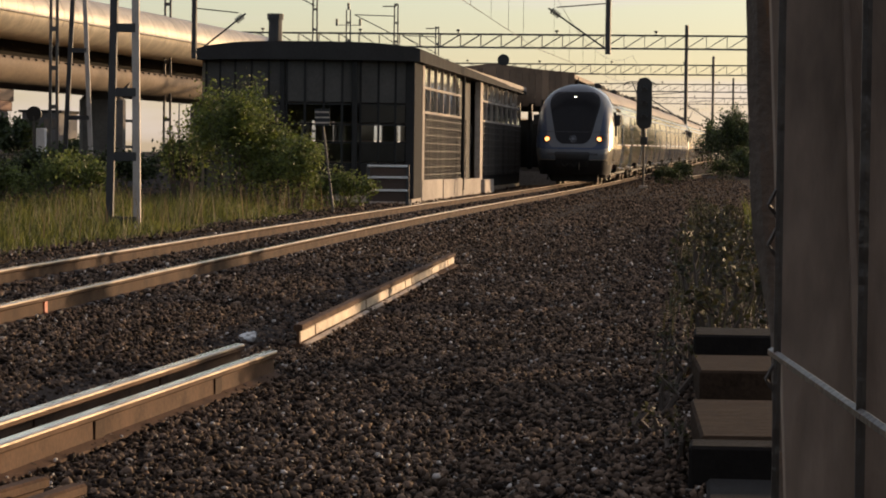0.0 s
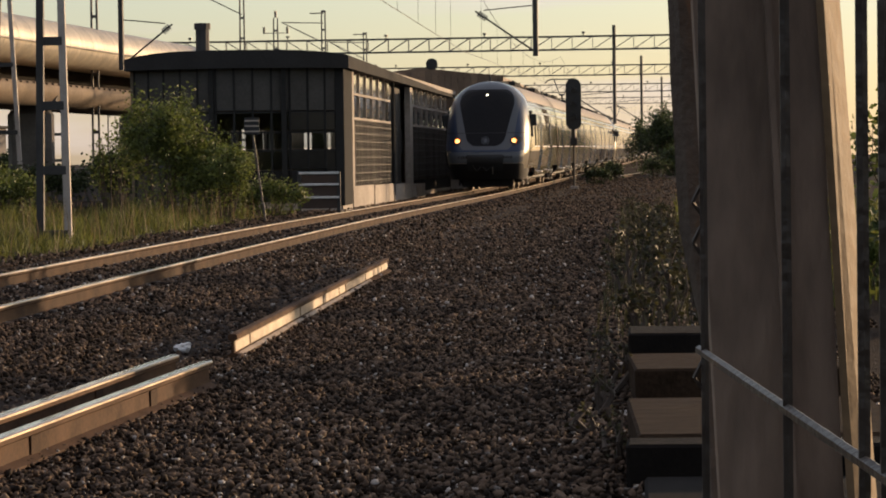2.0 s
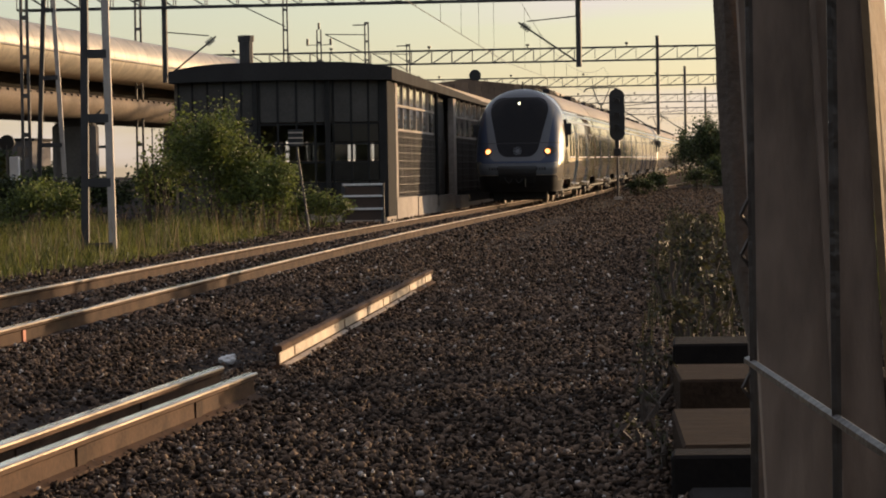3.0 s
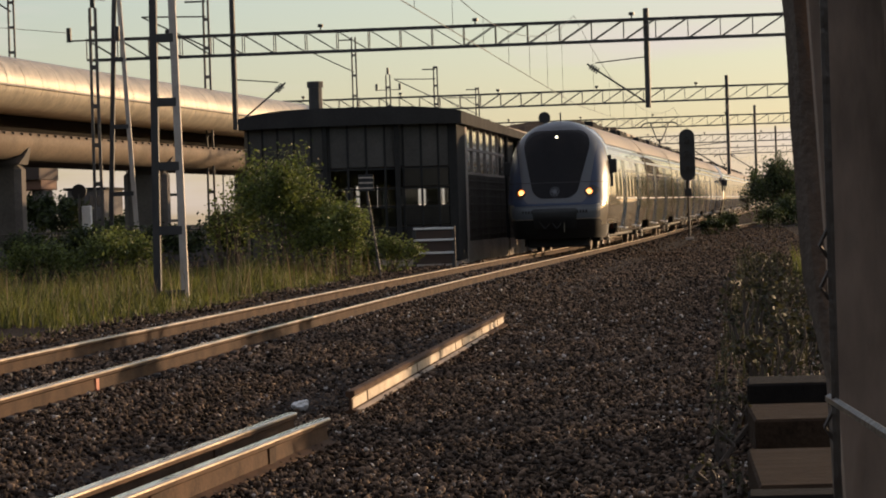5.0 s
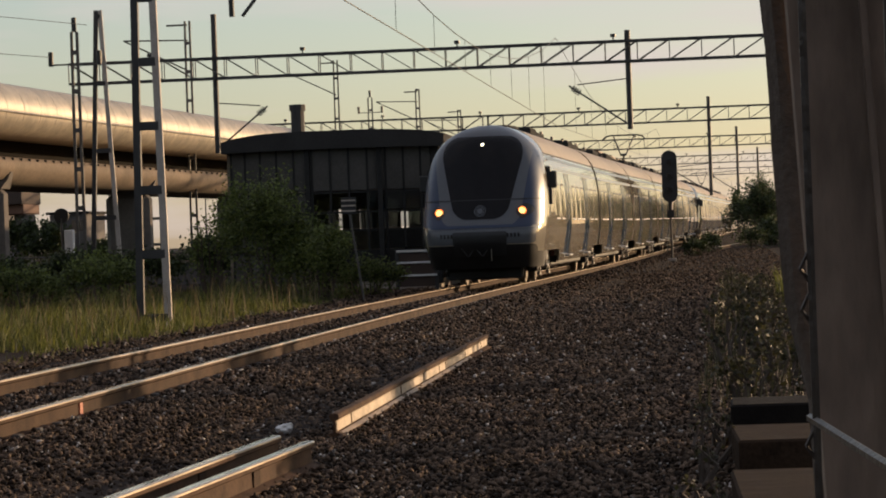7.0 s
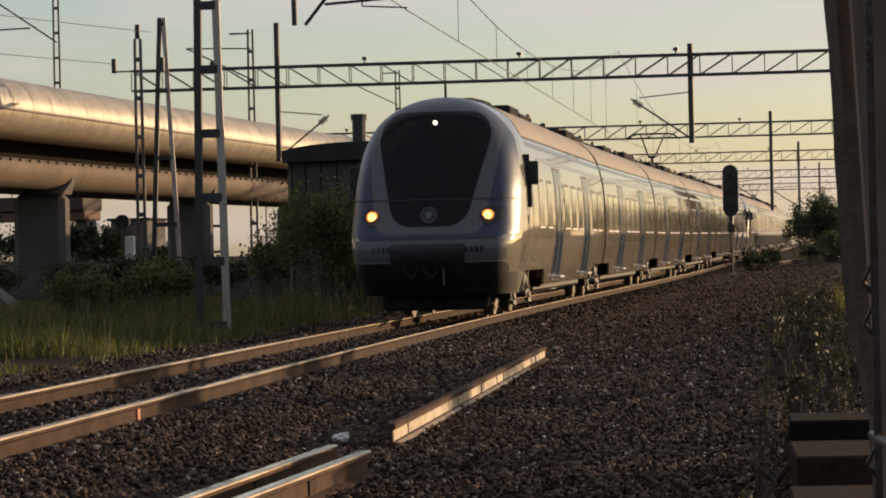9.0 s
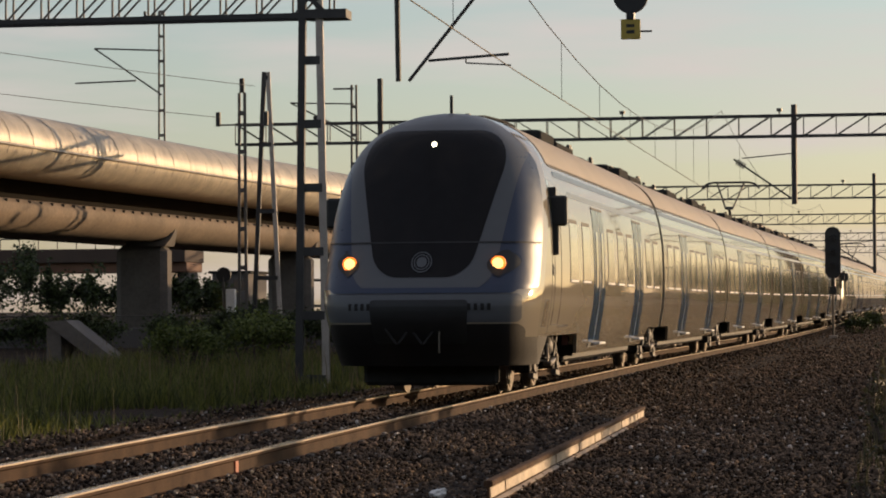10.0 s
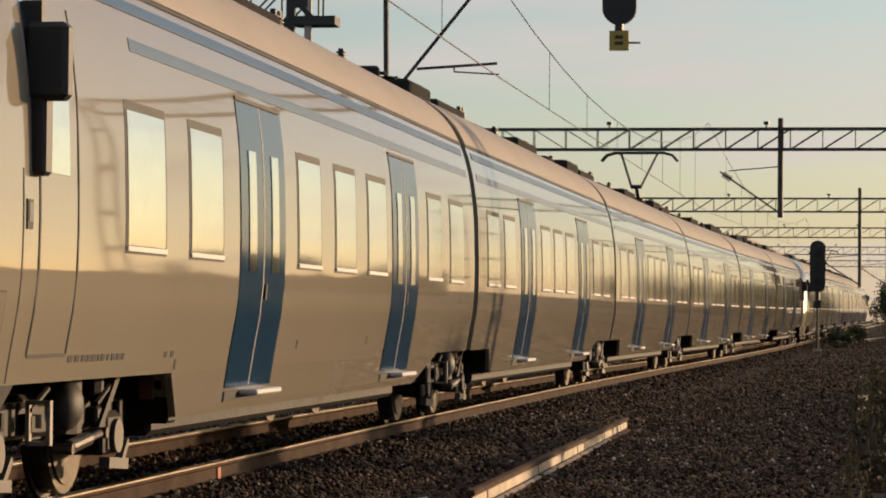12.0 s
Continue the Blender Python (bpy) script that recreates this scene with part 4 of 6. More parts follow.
def front_patch(name, shape, mat, parent, label="", lift=0.006, nu=64, nv=44):
    """A piece laid on the rounded front: shape(v) gives height and half width (or left and right) at v from 0 to 1."""
    bm = B()
    rows = []
    for j in range(nv + 1):
        z, xl, xr = shape(j / nv)
        lim = (0.972 - 0.16 * max(0.0, z - 3.2)) * half_width(z)
        xl, xr = max(-lim, xl), min(lim, xr)
        rows.append([(x, nose_y(min(1, abs(x) / max(0.05, half_width(z))), z) - lift, z) for x in [xl + (xr - xl) * i / nu for i in range(nu + 1)]])
    grid_mesh(bm, rows)
    bmesh.ops.recalc_face_normals(bm, faces=bm.faces)
    for f in bm.faces:
        if f.normal.y > 0:
            f.normal_flip()
    return part(name, bm, mat, parent, label, smooth=True)


def rounded(z0, z1, w0, w1, corner=0.18, top=None):
    """A trapezoid with rounded corners."""
    def shape(v):
        v = 0.5 - 0.5 * math.cos(math.pi * v)
        z, w = z0 + (z1 - z0) * v, w0 + (w1 - w0) * v
        for d, c in ((z - z0, corner), (z1 - z, corner if top is None else top)):
            if d < c:
                w -= (c - math.sqrt(max(0.0, c * c - (c - d) ** 2))) * (1.0 if c == corner else 0.85)
        return z, -w, w
    return shape


ZS = [0.80 + (3.96 - 0.80) * (1 - (1 - i / 44) ** 1.35) for i in range(45)]


def shell_mesh(bm, y0, y1, cab):
    """Car body skin from y0 (front) to y1; with a rounded cab or a flat end."""
    rows = []
    qs = [math.sin(a) for a in np.linspace(-math.pi / 2, math.pi / 2, 41)]
    for z in ZS:
        w = half_width(z)
        if cab:
            mid = [(q * w, nose_y(q, z), z) for q in qs]
        else:
            mid = [(q * w, y0, z) for q in qs]
        rows.append([(-w, y1, z)] + mid + [(w, y1, z)])
    grid_mesh(bm, rows)
    bmesh.ops.remove_doubles(bm, verts=bm.verts, dist=0.0005)
    # close the bottom and the back
    bm.verts.ensure_lookup_table()
    bmesh.ops.holes_fill(bm, edges=[e for e in bm.edges if e.is_boundary], sides=0)
    bmesh.ops.recalc_face_normals(bm, faces=bm.faces)
    bmesh.ops.split_edges(bm, edges=[e for e in bm.edges if len(e.link_faces) == 2 and e.calc_face_angle(0) > 0.7])
    return bm


def side_panel(bm, y0, y1, z0, z1, lift, n=8, slant=(0.0, 0.0), depth=0.014):
    """A sheet with rims laid on the curved side (x > 0); slant moves its front and back ends along at the foot."""
    rows = []
    for i in range(n + 1):
        z = z0 + (z1 - z0) * i / n
        f = 1 - i / n
        rows.append([(half_width(z) + lift, y0 + slant[0] * f, z), (half_width(z) + lift, y1 + slant[1] * f, z)])
    grid_mesh(bm, rows)
    rim = [r[0] for r in rows] + [r[1] for r in reversed(rows)]
    grid_mesh(bm, [rim + rim[:1], [(x - depth, y, z) for x, y, z in rim + rim[:1]]])
    mid = Vector((half_width((z0 + z1) / 2) - depth - 0.3, (rows[0][0][1] + rows[n][1][1]) / 2, (z0 + z1) / 2))
    bm.normal_update()
    for f in bm.faces:
        if f.normal.x > 0.7:
            continue
        if f.normal.x < -0.7 or f.normal.dot(f.calc_center_median() - mid) < 0:
            f.normal_flip()
    return bm


MESHES = {}


def both_sides(name, key, maker, mat, parent, y, label="", smooth=False):
    """The same piece on either side of a car, sharing one mesh."""
    out = []
    for s in (1, -1):
        if key not in MESHES:
            ob = part(name, maker(), mat, parent, label, smooth)
            MESHES[key] = ob.data
        else:
            ob = again(name, MESHES[key], parent)
            if label:
                tagged(ob, label)
        ob.location = (0, y, 0)
        if s < 0:
            ob.rotation_euler = (0, 0, math.pi)
        out.append(ob)
    return out


def side_pair(name, key, y0, y1, z0, z1, lift, mat, parent, label=""):
    w = round(y1 - y0, 3)
    both_sides(name, (key, w, z0, z1, lift), lambda: side_panel(B(), -w / 2, w / 2, z0, z1, lift), mat, parent, (y0 + y1) / 2, label, True)


def train_window(parent, y0, y1, z0=1.60, z1=2.42):
    side_pair("window_frame", "wf", y0 - 0.045, y1 + 0.045, z0 - 0.05, z1 + 0.06, 0.003, RUBBER, parent)
    side_pair("window_pane", "wp", y0, y1, z0, z1, 0.008, TRAINPANE, parent)
    side_pair("window_sill", "wl", y0 - 0.02, y1 + 0.02, z0 - 0.035, z0 - 0.005, 0.016, WHITE, parent)


def train_door(parent, y0, y1):
    m = (y0 + y1) / 2
    for a, b in ((y0, m - 0.012), (m + 0.012, y1)):
        side_pair("door_leaf", "dl", a, b, 0.66, 2.72, 0.008, DOORBLUE, parent, "blue sliding door leaf")
        side_pair("door_pane", "dp", a + 0.26, b - 0.26, 1.5, 2.38, 0.014, TRAINPANE, parent)
    side_pair("door_head", "dh", y0, y1, 2.73, 2.76, 0.012, RUBBER, parent)

    def step():
        bm = B()
        box(bm, (1.36, -0.25, 0.60), (1.53, (y1 - y0) / 2 - 0.15, 0.64), 0.01)
        return bm
    both_sides("door_step", ("step", round(y1 - y0, 2)), step, WHITE, parent, m)
    side_pair("door_sill", "ds", y0 + 0.02, y1 - 0.25, 0.56, 0.635, 0.012, RUBBER, parent)
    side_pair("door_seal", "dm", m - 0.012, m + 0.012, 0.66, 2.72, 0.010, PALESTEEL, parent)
    side_pair("door_button", "db", m + 0.05, m + 0.10, 1.30, 1.42, 0.022, RUBBER, parent)


def wheel_mesh():
    bm = B()
    for a, b, r in ((-0.07, 0.06, 0.42), (-0.10, -0.07, 0.45), (0.06, 0.075, 0.36)):
        rod(bm, (a, 0, 0.42), (b, 0, 0.42), r, 28)
    rod(bm, (0.06, 0, 0.42), (0.13, 0, 0.42), 0.14, 14)
    return bm


def axle_cover():
    bm = B()
    rod(bm, (1.13, 0, 0.40), (1.17, 0, 0.40), 0.11, 14)
    beam(bm, (1.14, -0.24, 0.24), (1.14, 0.22, 0.21), 0.07)
    beam(bm, (1.14, 0.1, 0.22), (1.14, 0.26, 0.36), 0.05)
    return bm


def damper():
    bm = B()
    rod(bm, (1.20, 0.0, 0.38), (1.20, 0.40, 0.415), 0.045, 12)
    rod(bm, (1.20, 0.40, 0.415), (1.20, 0.70, 0.44), 0.026, 10)
    for yy, zz in ((-0.04, 0.375), (0.72, 0.442)):
        rod(bm, (1.12, yy, zz), (1.24, yy, zz), 0.035, 10)
    return bm


def air_tank():
    bm = B()
    bmesh.ops.create_uvsphere(bm, u_segments=20, v_segments=12, radius=0.16, matrix=Matrix.Translation((1.12, 0.15, 0.63)) @ Matrix.Diagonal((0.75, 1.1, 1, 1)))
    rod(bm, (1.12, 0.28, 0.58), (1.12, 0.38, 0.46), 0.03, 8)
    return bm


def bracket_plate():
    bm = B()
    x0, x1, y, z0, z1 = 1.12, 1.27, -0.62, 0.42, 0.68
    for a, b in (((x0, z0), (x0 + 0.025, z1)), ((x1 - 0.025, z0), (x1, z1)), ((x0, z0), (x1, z0 + 0.025)), ((x0, z1 - 0.025), (x1, z1))):
        box(bm, (a[0], y, a[1]), (b[0], y + 0.05, b[1]))
    rod(bm, (1.195, y + 0.02, 0.52), (1.195, y + 0.02, 0.60), 0.02, 8)
    return bm


def bogie(parent, y):
    fr = "bogie_frame"
    if fr not in MESHES:
        bm = B()
        for s in (1, -1):
            box(bm, (s * 1.0 - 0.08, -1.75, 0.45), (s * 1.0 + 0.08, 1.75, 0.66), 0.03)
            for yy in (-1.25, 1.25):
                box(bm, (s * 1.0 - 0.14, yy - 0.2, 0.28), (s * 1.0 + 0.14, yy + 0.2, 0.56), 0.04)
                rod(bm, (s * 1.05, yy - 0.28, 0.5), (s * 1.05, yy - 0.28, 0.85), 0.09, 10)
            rod(bm, (s * 0.95, 0.35, 0.45), (s * 0.95, 0.35, 0.8), 0.22, 14)
            beam(bm, (s * 1.14, 0.75, 0.42), (s * 1.14, 1.25, 0.80), 0.06)
            for yy in (-1.45, -1.05, 1.05, 1.45):
                rod(bm, (s * 1.1, yy, 0.3), (s * 1.1, yy, 0.62), 0.035, 8)
            for yy in (-1.6, -0.6, 0.8):
                rod(bm, (s * 1.14, yy, 0.62), (s * 1.14, yy + 0.35, 0.74), 0.018, 6)
                box(bm, (s * 1.1 - 0.05, yy, 0.48), (s * 1.1 + 0.05, yy + 0.14, 0.60), 0.015)
        box(bm, (-1.0, -0.3, 0.4), (1.0, 0.3, 0.7), 0.03)
        ob = part("bogie_frame", bm, BOGIE, parent, "grimy steel bogie frame")
        MESHES[fr] = ob.data
    else:
        ob = again("bogie_frame", MESHES[fr], parent)
        tagged(ob, "grimy steel bogie frame")
    ob.location = (0, y, 0)
    for key, label, mat, maker in (("damper", "bright steel damper", WHEELSTEEL, damper),
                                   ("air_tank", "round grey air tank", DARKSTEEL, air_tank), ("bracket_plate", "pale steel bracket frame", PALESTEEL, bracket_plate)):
        for s in (1, -1):
            if key not in MESHES:
                p = part(key, maker(), mat, ob, label, key == "air_tank")
                MESHES[key] = p.data
            else:
                p = again(key, MESHES[key], ob)
                tagged(p, label)
            if s < 0:
                p.rotation_euler = (0, 0, math.pi)
    for yy in (-1.25, 1.25):
        for s in (1, -1):
            if "axle_cover" not in MESHES:
                p = part("axle_cover", axle_cover(), STEEL, ob, "grey steel axle-box cover")
                MESHES["axle_cover"] = p.data
            else:
                p = again("axle_cover", MESHES["axle_cover"], ob)
                tagged(p, "grey steel axle-box cover")
            p.location = (0, yy, 0)
            if s < 0:
                p.rotation_euler = (0, 0, math.pi)
            if "wheel" not in MESHES:
                w = part("wheel", wheel_mesh(), WHEELSTEEL, ob)
                MESHES["wheel"] = w.data
            else:
                w = again("wheel", MESHES["wheel"], ob)
            w.location = (s * 0.75, yy, 0.02)
            if s < 0:
                w.rotation_euler = (0, 0, math.pi)


def roof_gear(parent, y0, y1):
    rnd = random.Random(11)
    y = y0
    while y < y1:
        l, w, hh = rnd.uniform(0.9, 2.6), rnd.uniform(0.35, 0.62), rnd.uniform(0.0, 0.13)
        bm = B()
        box(bm, (-w, y, 3.84), (w, min(y1, y + l), 3.96 + hh), 0.03)
        for k in range(3):
            box(bm, (-w * 0.8, y + l * (0.15 + 0.25 * k), 3.96 + hh), (w * 0.8, y + l * (0.25 + 0.25 * k), 3.98 + hh))
        part("roof_box", bm, FRAMEBLACK, parent, "dark roof-mounted box")
        for k in range(rnd.randint(1, 3)):
            bm = B()
            yy = y + l + 0.12 + 0.22 * k
            rod(bm, (0.3, yy, 3.90), (0.3, yy, 4.10 + hh * 0.5), 0.035, 8)
            for r in range(3):
                rod(bm, (0.3, yy, 4.0 + 0.035 * r), (0.3, yy, 4.015 + 0.035 * r), 0.06, 8)
            part("roof_insulator", bm, BLACK, parent)
        y += l + rnd.uniform(0.8, 1.6)


def roof_fairing(parent, y0, y1):
    for s in (1, -1):
        bm = B()
        side_panel(bm, y0, y1, 3.19, 3.222, 0.008, n=1)
        ob = part("roof_seam", bm, RUBBER, parent)
        if s < 0:
            ob.matrix_basis = Matrix.Translation((0, y0 + y1, 0)) @ Matrix.Rotation(math.pi, 4, "Z")


END_LEN, MID_LEN = 19.3, 16.9


def cab_car():
    c = thing("train_car", "silver commuter train cab car with dark windscreen and lit headlamps", "train", group="cars of the passing train")
    part("body_shell", shell_mesh(B(), 0, END_LEN - 0.17, True), SILVER, c, "silver painted body", smooth=True)
    # lower part of the nose, in front of the first bogie
    bm = B()
    rows = []
    for i in range(9):
        z = 0.42 + 0.385 * i / 8
        w = half_width(z) - 0.001
        mid = [(q * w, nose_y(q, z), z) for q in [math.sin(k) for k in np.linspace(-math.pi / 2, math.pi / 2, 41)]]
        rows.append([(-w, 1.32 + 0.5 * i / 8, z)] + mid + [(w, 1.32 + 0.5 * i / 8, z)])
    grid_mesh(bm, rows)
    bmesh.ops.recalc_face_normals(bm, faces=bm.faces)
    part("nose_skirt", bm, SKIRT, c, "dark grey lower nose", smooth=True)
    # painted front: blue field, pale surround, screen
    front_patch("blue_front", rounded(1.44, 3.80, 1.60, 1.36, 0.25), BLUE, c, "dark blue front", 0.008)
    front_patch("front_surround", rounded(1.40, 3.76, 0.92, 1.27, 0.34, 0.50), NOSEWHITE, c, "pale grey band round the windscreen", 0.017)
    front_patch("windscreen", rounded(1.60, 3.63, 0.62, 1.10, 0.30, 0.62), SCREEN, c, "black curved windscreen", 0.026)
    front_patch("brow", rounded(3.60, 3.93, 1.12, 0.45, 0.03), NOSEWHITE, c, "pale grey brow over the windscreen", 0.012)
    front_patch("bumper_band", rounded(1.0, 1.38, 1.30, 1.32, 0.08), NOSEWHITE, c, "pale grey lower front", 0.008)
    front_patch("skirt", rounded(0.42, 0.98, 1.25, 1.34, 0.12), SKIRT, c, "dark lower skirt", 0.010)
    front_patch("coupler_cover", rounded(0.72, 1.30, 0.62, 0.66, 0.06), BLACK, c, "black coupler recess", 0.020)
    # shut line across the front and lower blue sweep
    front_patch("shut_line", rounded(2.055, 2.075, 1.46, 1.46, 0.002), RUBBER, c, "", 0.030, 60, 2)
    front_patch("lower_sweep", rounded(1.385, 1.46, 1.20, 1.30, 0.02), BLUE, c, "blue sweep under the windscreen", 0.021, 60, 4)
    # round emblem as plain rings
    for r0, r1, nm in ((0.0, 0.07, "emblem"), (0.09, 0.105, "emblem_ring"), (0.125, 0.14, "emblem_ring")):
        bm = B()
        zc = 1.80
        ring = []
        for r in (r0, r1):
            ring.append([(r * math.cos(a), table(NOSE, zc + r * math.sin(a)) - 0.040, zc + r * math.sin(a)) for a in np.linspace(0, 2 * math.pi, 25)[:-1]])
        grid_mesh(bm, ring, closed=True)
        bmesh.ops.recalc_face_normals(bm, faces=bm.faces)
        part(nm, bm, NOSEWHITE, c)
    for s in (1, -1):
        x, z = s * 1.0, 1.78
        y = nose_y(1.0 / half_width(z), z)
        front_patch("lamp_housing", (lambda v, s=s: (1.60 + 0.36 * v, s * (1.0 + 0.05 * v) - 0.17 * math.sin(math.pi * max(0.02, v)), s * (1.02 + 0.1 * v) + 0.2 * math.sin(math.pi * max(0.02, v)))), BLACK, c, "dark lamp housing", 0.024, 14, 14)
        bm = B()
        bmesh.ops.create_uvsphere(bm, u_segments=16, v_segments=8, radius=0.075, matrix=Matrix.Translation((x, y - 0.06, z)) @ Matrix.Diagonal((1, 0.4, 1, 1)))
        lamp = part("headlight", bm, HEADLIGHT, c, "lit amber headlight", smooth=True)
        part("lamp_halo", rod(B(), (x, y - 0.055, z), (x, y + 0.03, z), 0.098, 20), LAMPHALO, lamp, "glowing ring for the headlight's amber halo")
        # short dark marking bars
        for k in range(4):
            xx = s * 0.80 + k * 0.085 - 0.15
            yy = nose_y(abs(xx) / half_width(1.2), 1.2) - 0.02
            bm = B()
            box(bm, (xx, yy, 1.16), (xx + 0.045, yy + 0.01, 1.25))
            part("marking_bar", bm, SKIRT, c)
    bm = B()
    yt = table(NOSE, 3.42)
    bmesh.ops.create_uvsphere(bm, u_segments=16, v_segments=8, radius=0.038, matrix=Matrix.Translation((0, yt - 0.05, 3.42)) @ Matrix.Diagonal((1, 0.4, 1, 1)))
    part("top_light", bm, TOPLIGHT, c, "bright white top lamp", smooth=True)
    for s in (1, -1):
        bm = B()
        box(bm, (s * 1.58 - 0.12, 1.78, 2.32), (s * 1.58 + 0.12, 1.92, 2.74), 0.03)
        box(bm, (s * 1.50 - 0.08, 1.80, 1.92), (s * 1.50 + 0.08, 1.95, 2.4), 0.02)
        box(bm, (s * 1.40 - 0.10, 1.84, 2.72), (s * 1.42 + 0.12, 1.90, 2.86))
        part("wing_mirror", bm, BLACK, c, "black wing mirror")
    bm = B()
    box(bm, (-0.92, 0.5, 0.15), (0.92, 0.68, 0.5), 0.05)
    part("snow_plough", bm, FRAMEBLACK, c)
    bm = B()
    rows = [[(-w, y, 3.74), (-w * 0.86, y, zz), (w * 0.86, y, zz), (w, y, 3.74)] for y, w, zz in ((2.4, 0.25, 3.90), (3.2, 0.42, 3.97), (4.6, 0.5, 3.99), (5.6, 0.5, 3.99), (6.2, 0.4, 3.94))]
    vs = grid_mesh(bm, rows, closed=True)
    for r in (vs[0], vs[-1]):
        bm.faces.new(r)
    bmesh.ops.recalc_face_normals(bm, faces=bm.faces)
    part("roof_fairing", bm, FRAMEBLACK, c, "black roof fairing behind the cab")
    yb = table(NOSE, 0.8) - 0.05
    part("coupler_hose", rod(B(), (0.27, yb, 0.60), (0.27, yb, 0.97), 0.014, 8), WHEELSTEEL, c, "pale steel coupler bar")
    for k in range(4):
        part("coupler_stay", beam(B(), (-0.45 + 0.17 * k, yb, 0.92 - 0.2 * (k % 2)), (-0.30 + 0.17 * k, yb, 0.72 + 0.2 * (k % 2)), 0.03), SKIRT, c)
    bm = B()
    rod(bm, (0.0, 2.35, 3.85), (0.0, 2.35, 4.2), 0.025, 6)
    part("aerial", bm, BLACK, c)
    side_pair("cab_window", "cw", 2.08, 2.50, 1.95, 2.75, 0.006, TRAINPANE, c)
    side_pair("quarter_window", "qw", 1.76, 1.91, 2.45, 2.96, 0.005, TRAINPANE, c)
    side_pair("cab_door_seam", "cd", 1.93, 1.955, 0.95, 2.9, 0.006, RUBBER, c)
    side_pair("cab_door_seam", "cd", 2.67, 2.69, 0.95, 2.9, 0.006, RUBBER, c)
    side_pair("cab_door_sill", "ce", 1.955, 2.67, 0.94, 0.96, 0.006, RUBBER, c)
    side_pair("nose_joint", "nj", 1.64, 1.655, 0.81, 1.95, 0.004, RUBBER, c)
    side_pair("door_handle_plate", "hp", 1.70, 1.80, 1.63, 1.79, 0.008, RUBBER, c)
    side_pair("door_handle_plate", "hi", 1.715, 1.785, 1.67, 1.775, 0.012, NOSEWHITE, c)
    side_pair("hatch_gap", "hg", 0.98, 1.42, 0.92, 1.30, 0.003, RUBBER, c)
    side_pair("inspection_hatch", "ih", 0.995, 1.405, 0.932, 1.288, 0.006, SILVER, c)
    # bars for the small lettering along the foot of the side
    rnd = random.Random(5)
    y = 2.75
    while y < 3.95:
        w = rnd.choice((0.05, 0.07, 0.09))
        side_pair("lettering_bar", "lb", y, y + w, 0.905, 0.945, 0.004, SKIRT, c)
        y += w + rnd.choice((0.03, 0.05))
    for y in (4.95, 5.12):
        side_pair("lettering_bar", "lb", y, y + 0.07, 0.905, 0.945, 0.004, SKIRT, c)
    for y, z in ((5.25, 0.85), (9.17, 0.95), (12.35, 0.96)):
        side_pair("lifting_mark", "lm", y, y + 0.05, z - 0.03, z + 0.04, 0.004, SKIRT, c)
    for y0, y1 in ((3.74, 4.64), (5.34, 6.25), (8.90, 9.80), (10.48, 11.40), (12.06, 13.02), (15.60, 16.55), (17.2, 18.2)):
        train_window(c, y0, y1)
    train_door(c, 6.82, 8.36)
    train_door(c, 13.38, 14.94)
    finish_car(c, 3.6, END_LEN, cab=True)
    bogie(c, 3.6)
    return c


def finish_car(c, y0, y1, cab=False):
    roof_fairing(c, 2.6 if cab else 0.15, y1 - 0.15)
    side_pair("roof_cant", "rc", 2.45 if cab else 0.2, y1 - 0.25, 3.225, 3.80, 0.014, ROOFPAINT, c, "matt cream roof edge")
    side_pair("roof_deck", "rd", 2.6 if cab else 0.2, y1 - 0.25, 3.795, 3.95, 0.016, FRAMEBLACK, c, "black roof deck")
    side_pair("blue_line", "bl", 4.0 if cab else 0.4, y1 - 0.4, 2.80, 2.88, 0.004, PALEBLUE, c)
    side_pair("blue_line", "bu", 2.8 if cab else 0.4, y1 - 0.4, 3.05, 3.13, 0.006, PALEBLUE, c)
    roof_gear(c, 8.2 if cab else 1.0, y1 - 1.0)
    # under the floor
    lo = 6.1 if cab else 2.4
    a, b = lo - (0.88 if cab else 0.7), y1 - 2.4
    pair = both_sides("skirt_panel", ("sp", cab), lambda: side_panel(B(), a, b, 0.50, 0.802, 0.0005, 6, (0.32, -1.4), 0.05), SILVER, c, 0, "silver lower side panel", True)
    pair[1].location = (0, a + b, 0)
    bm = B()
    box(bm, (-1.15, lo - 0.4, 0.36), (1.15, y1 - 3.7, 0.79), 0.04)
    part("underframe", bm, SKIRT, c)
    bm = B()
    box(bm, (-1.0, y1 - 0.2, 0.7), (1.0, y1 + 0.14, 3.5), 0.05)
    part("gangway_bellows", bm, RUBBER, c, "black gangway bellows")
    # dark boxes beside the wheels
    for yy in ((5.72,) if cab else ()) + (y1 - 2.2,):
        bm = B()
        box(bm, (1.0, -0.12, 0.45), (1.30, 0.12, 0.79), 0.02)
        part("sand_box", bm, SKIRT, c).location = (0, yy, 0)
        bm = B()
        box(bm, (1.15, -0.15, 0.63), (1.31, -0.12, 0.79), 0.008)
        plate = part("data_plate", bm, WHITE, c)
        plate.location = (0, yy, 0)
        bm = B()
        box(bm, (1.20, -0.155, 0.68), (1.26, -0.149, 0.74))
        part("plate_mark", bm, SKIRT, plate)
        bm = B()
        box(bm, (1.17, -0.39, 0.62), (1.27, -0.36, 0.78), 0.006)
        part("red_plate", bm, REDPLATE, c).location = (0, yy, 0)


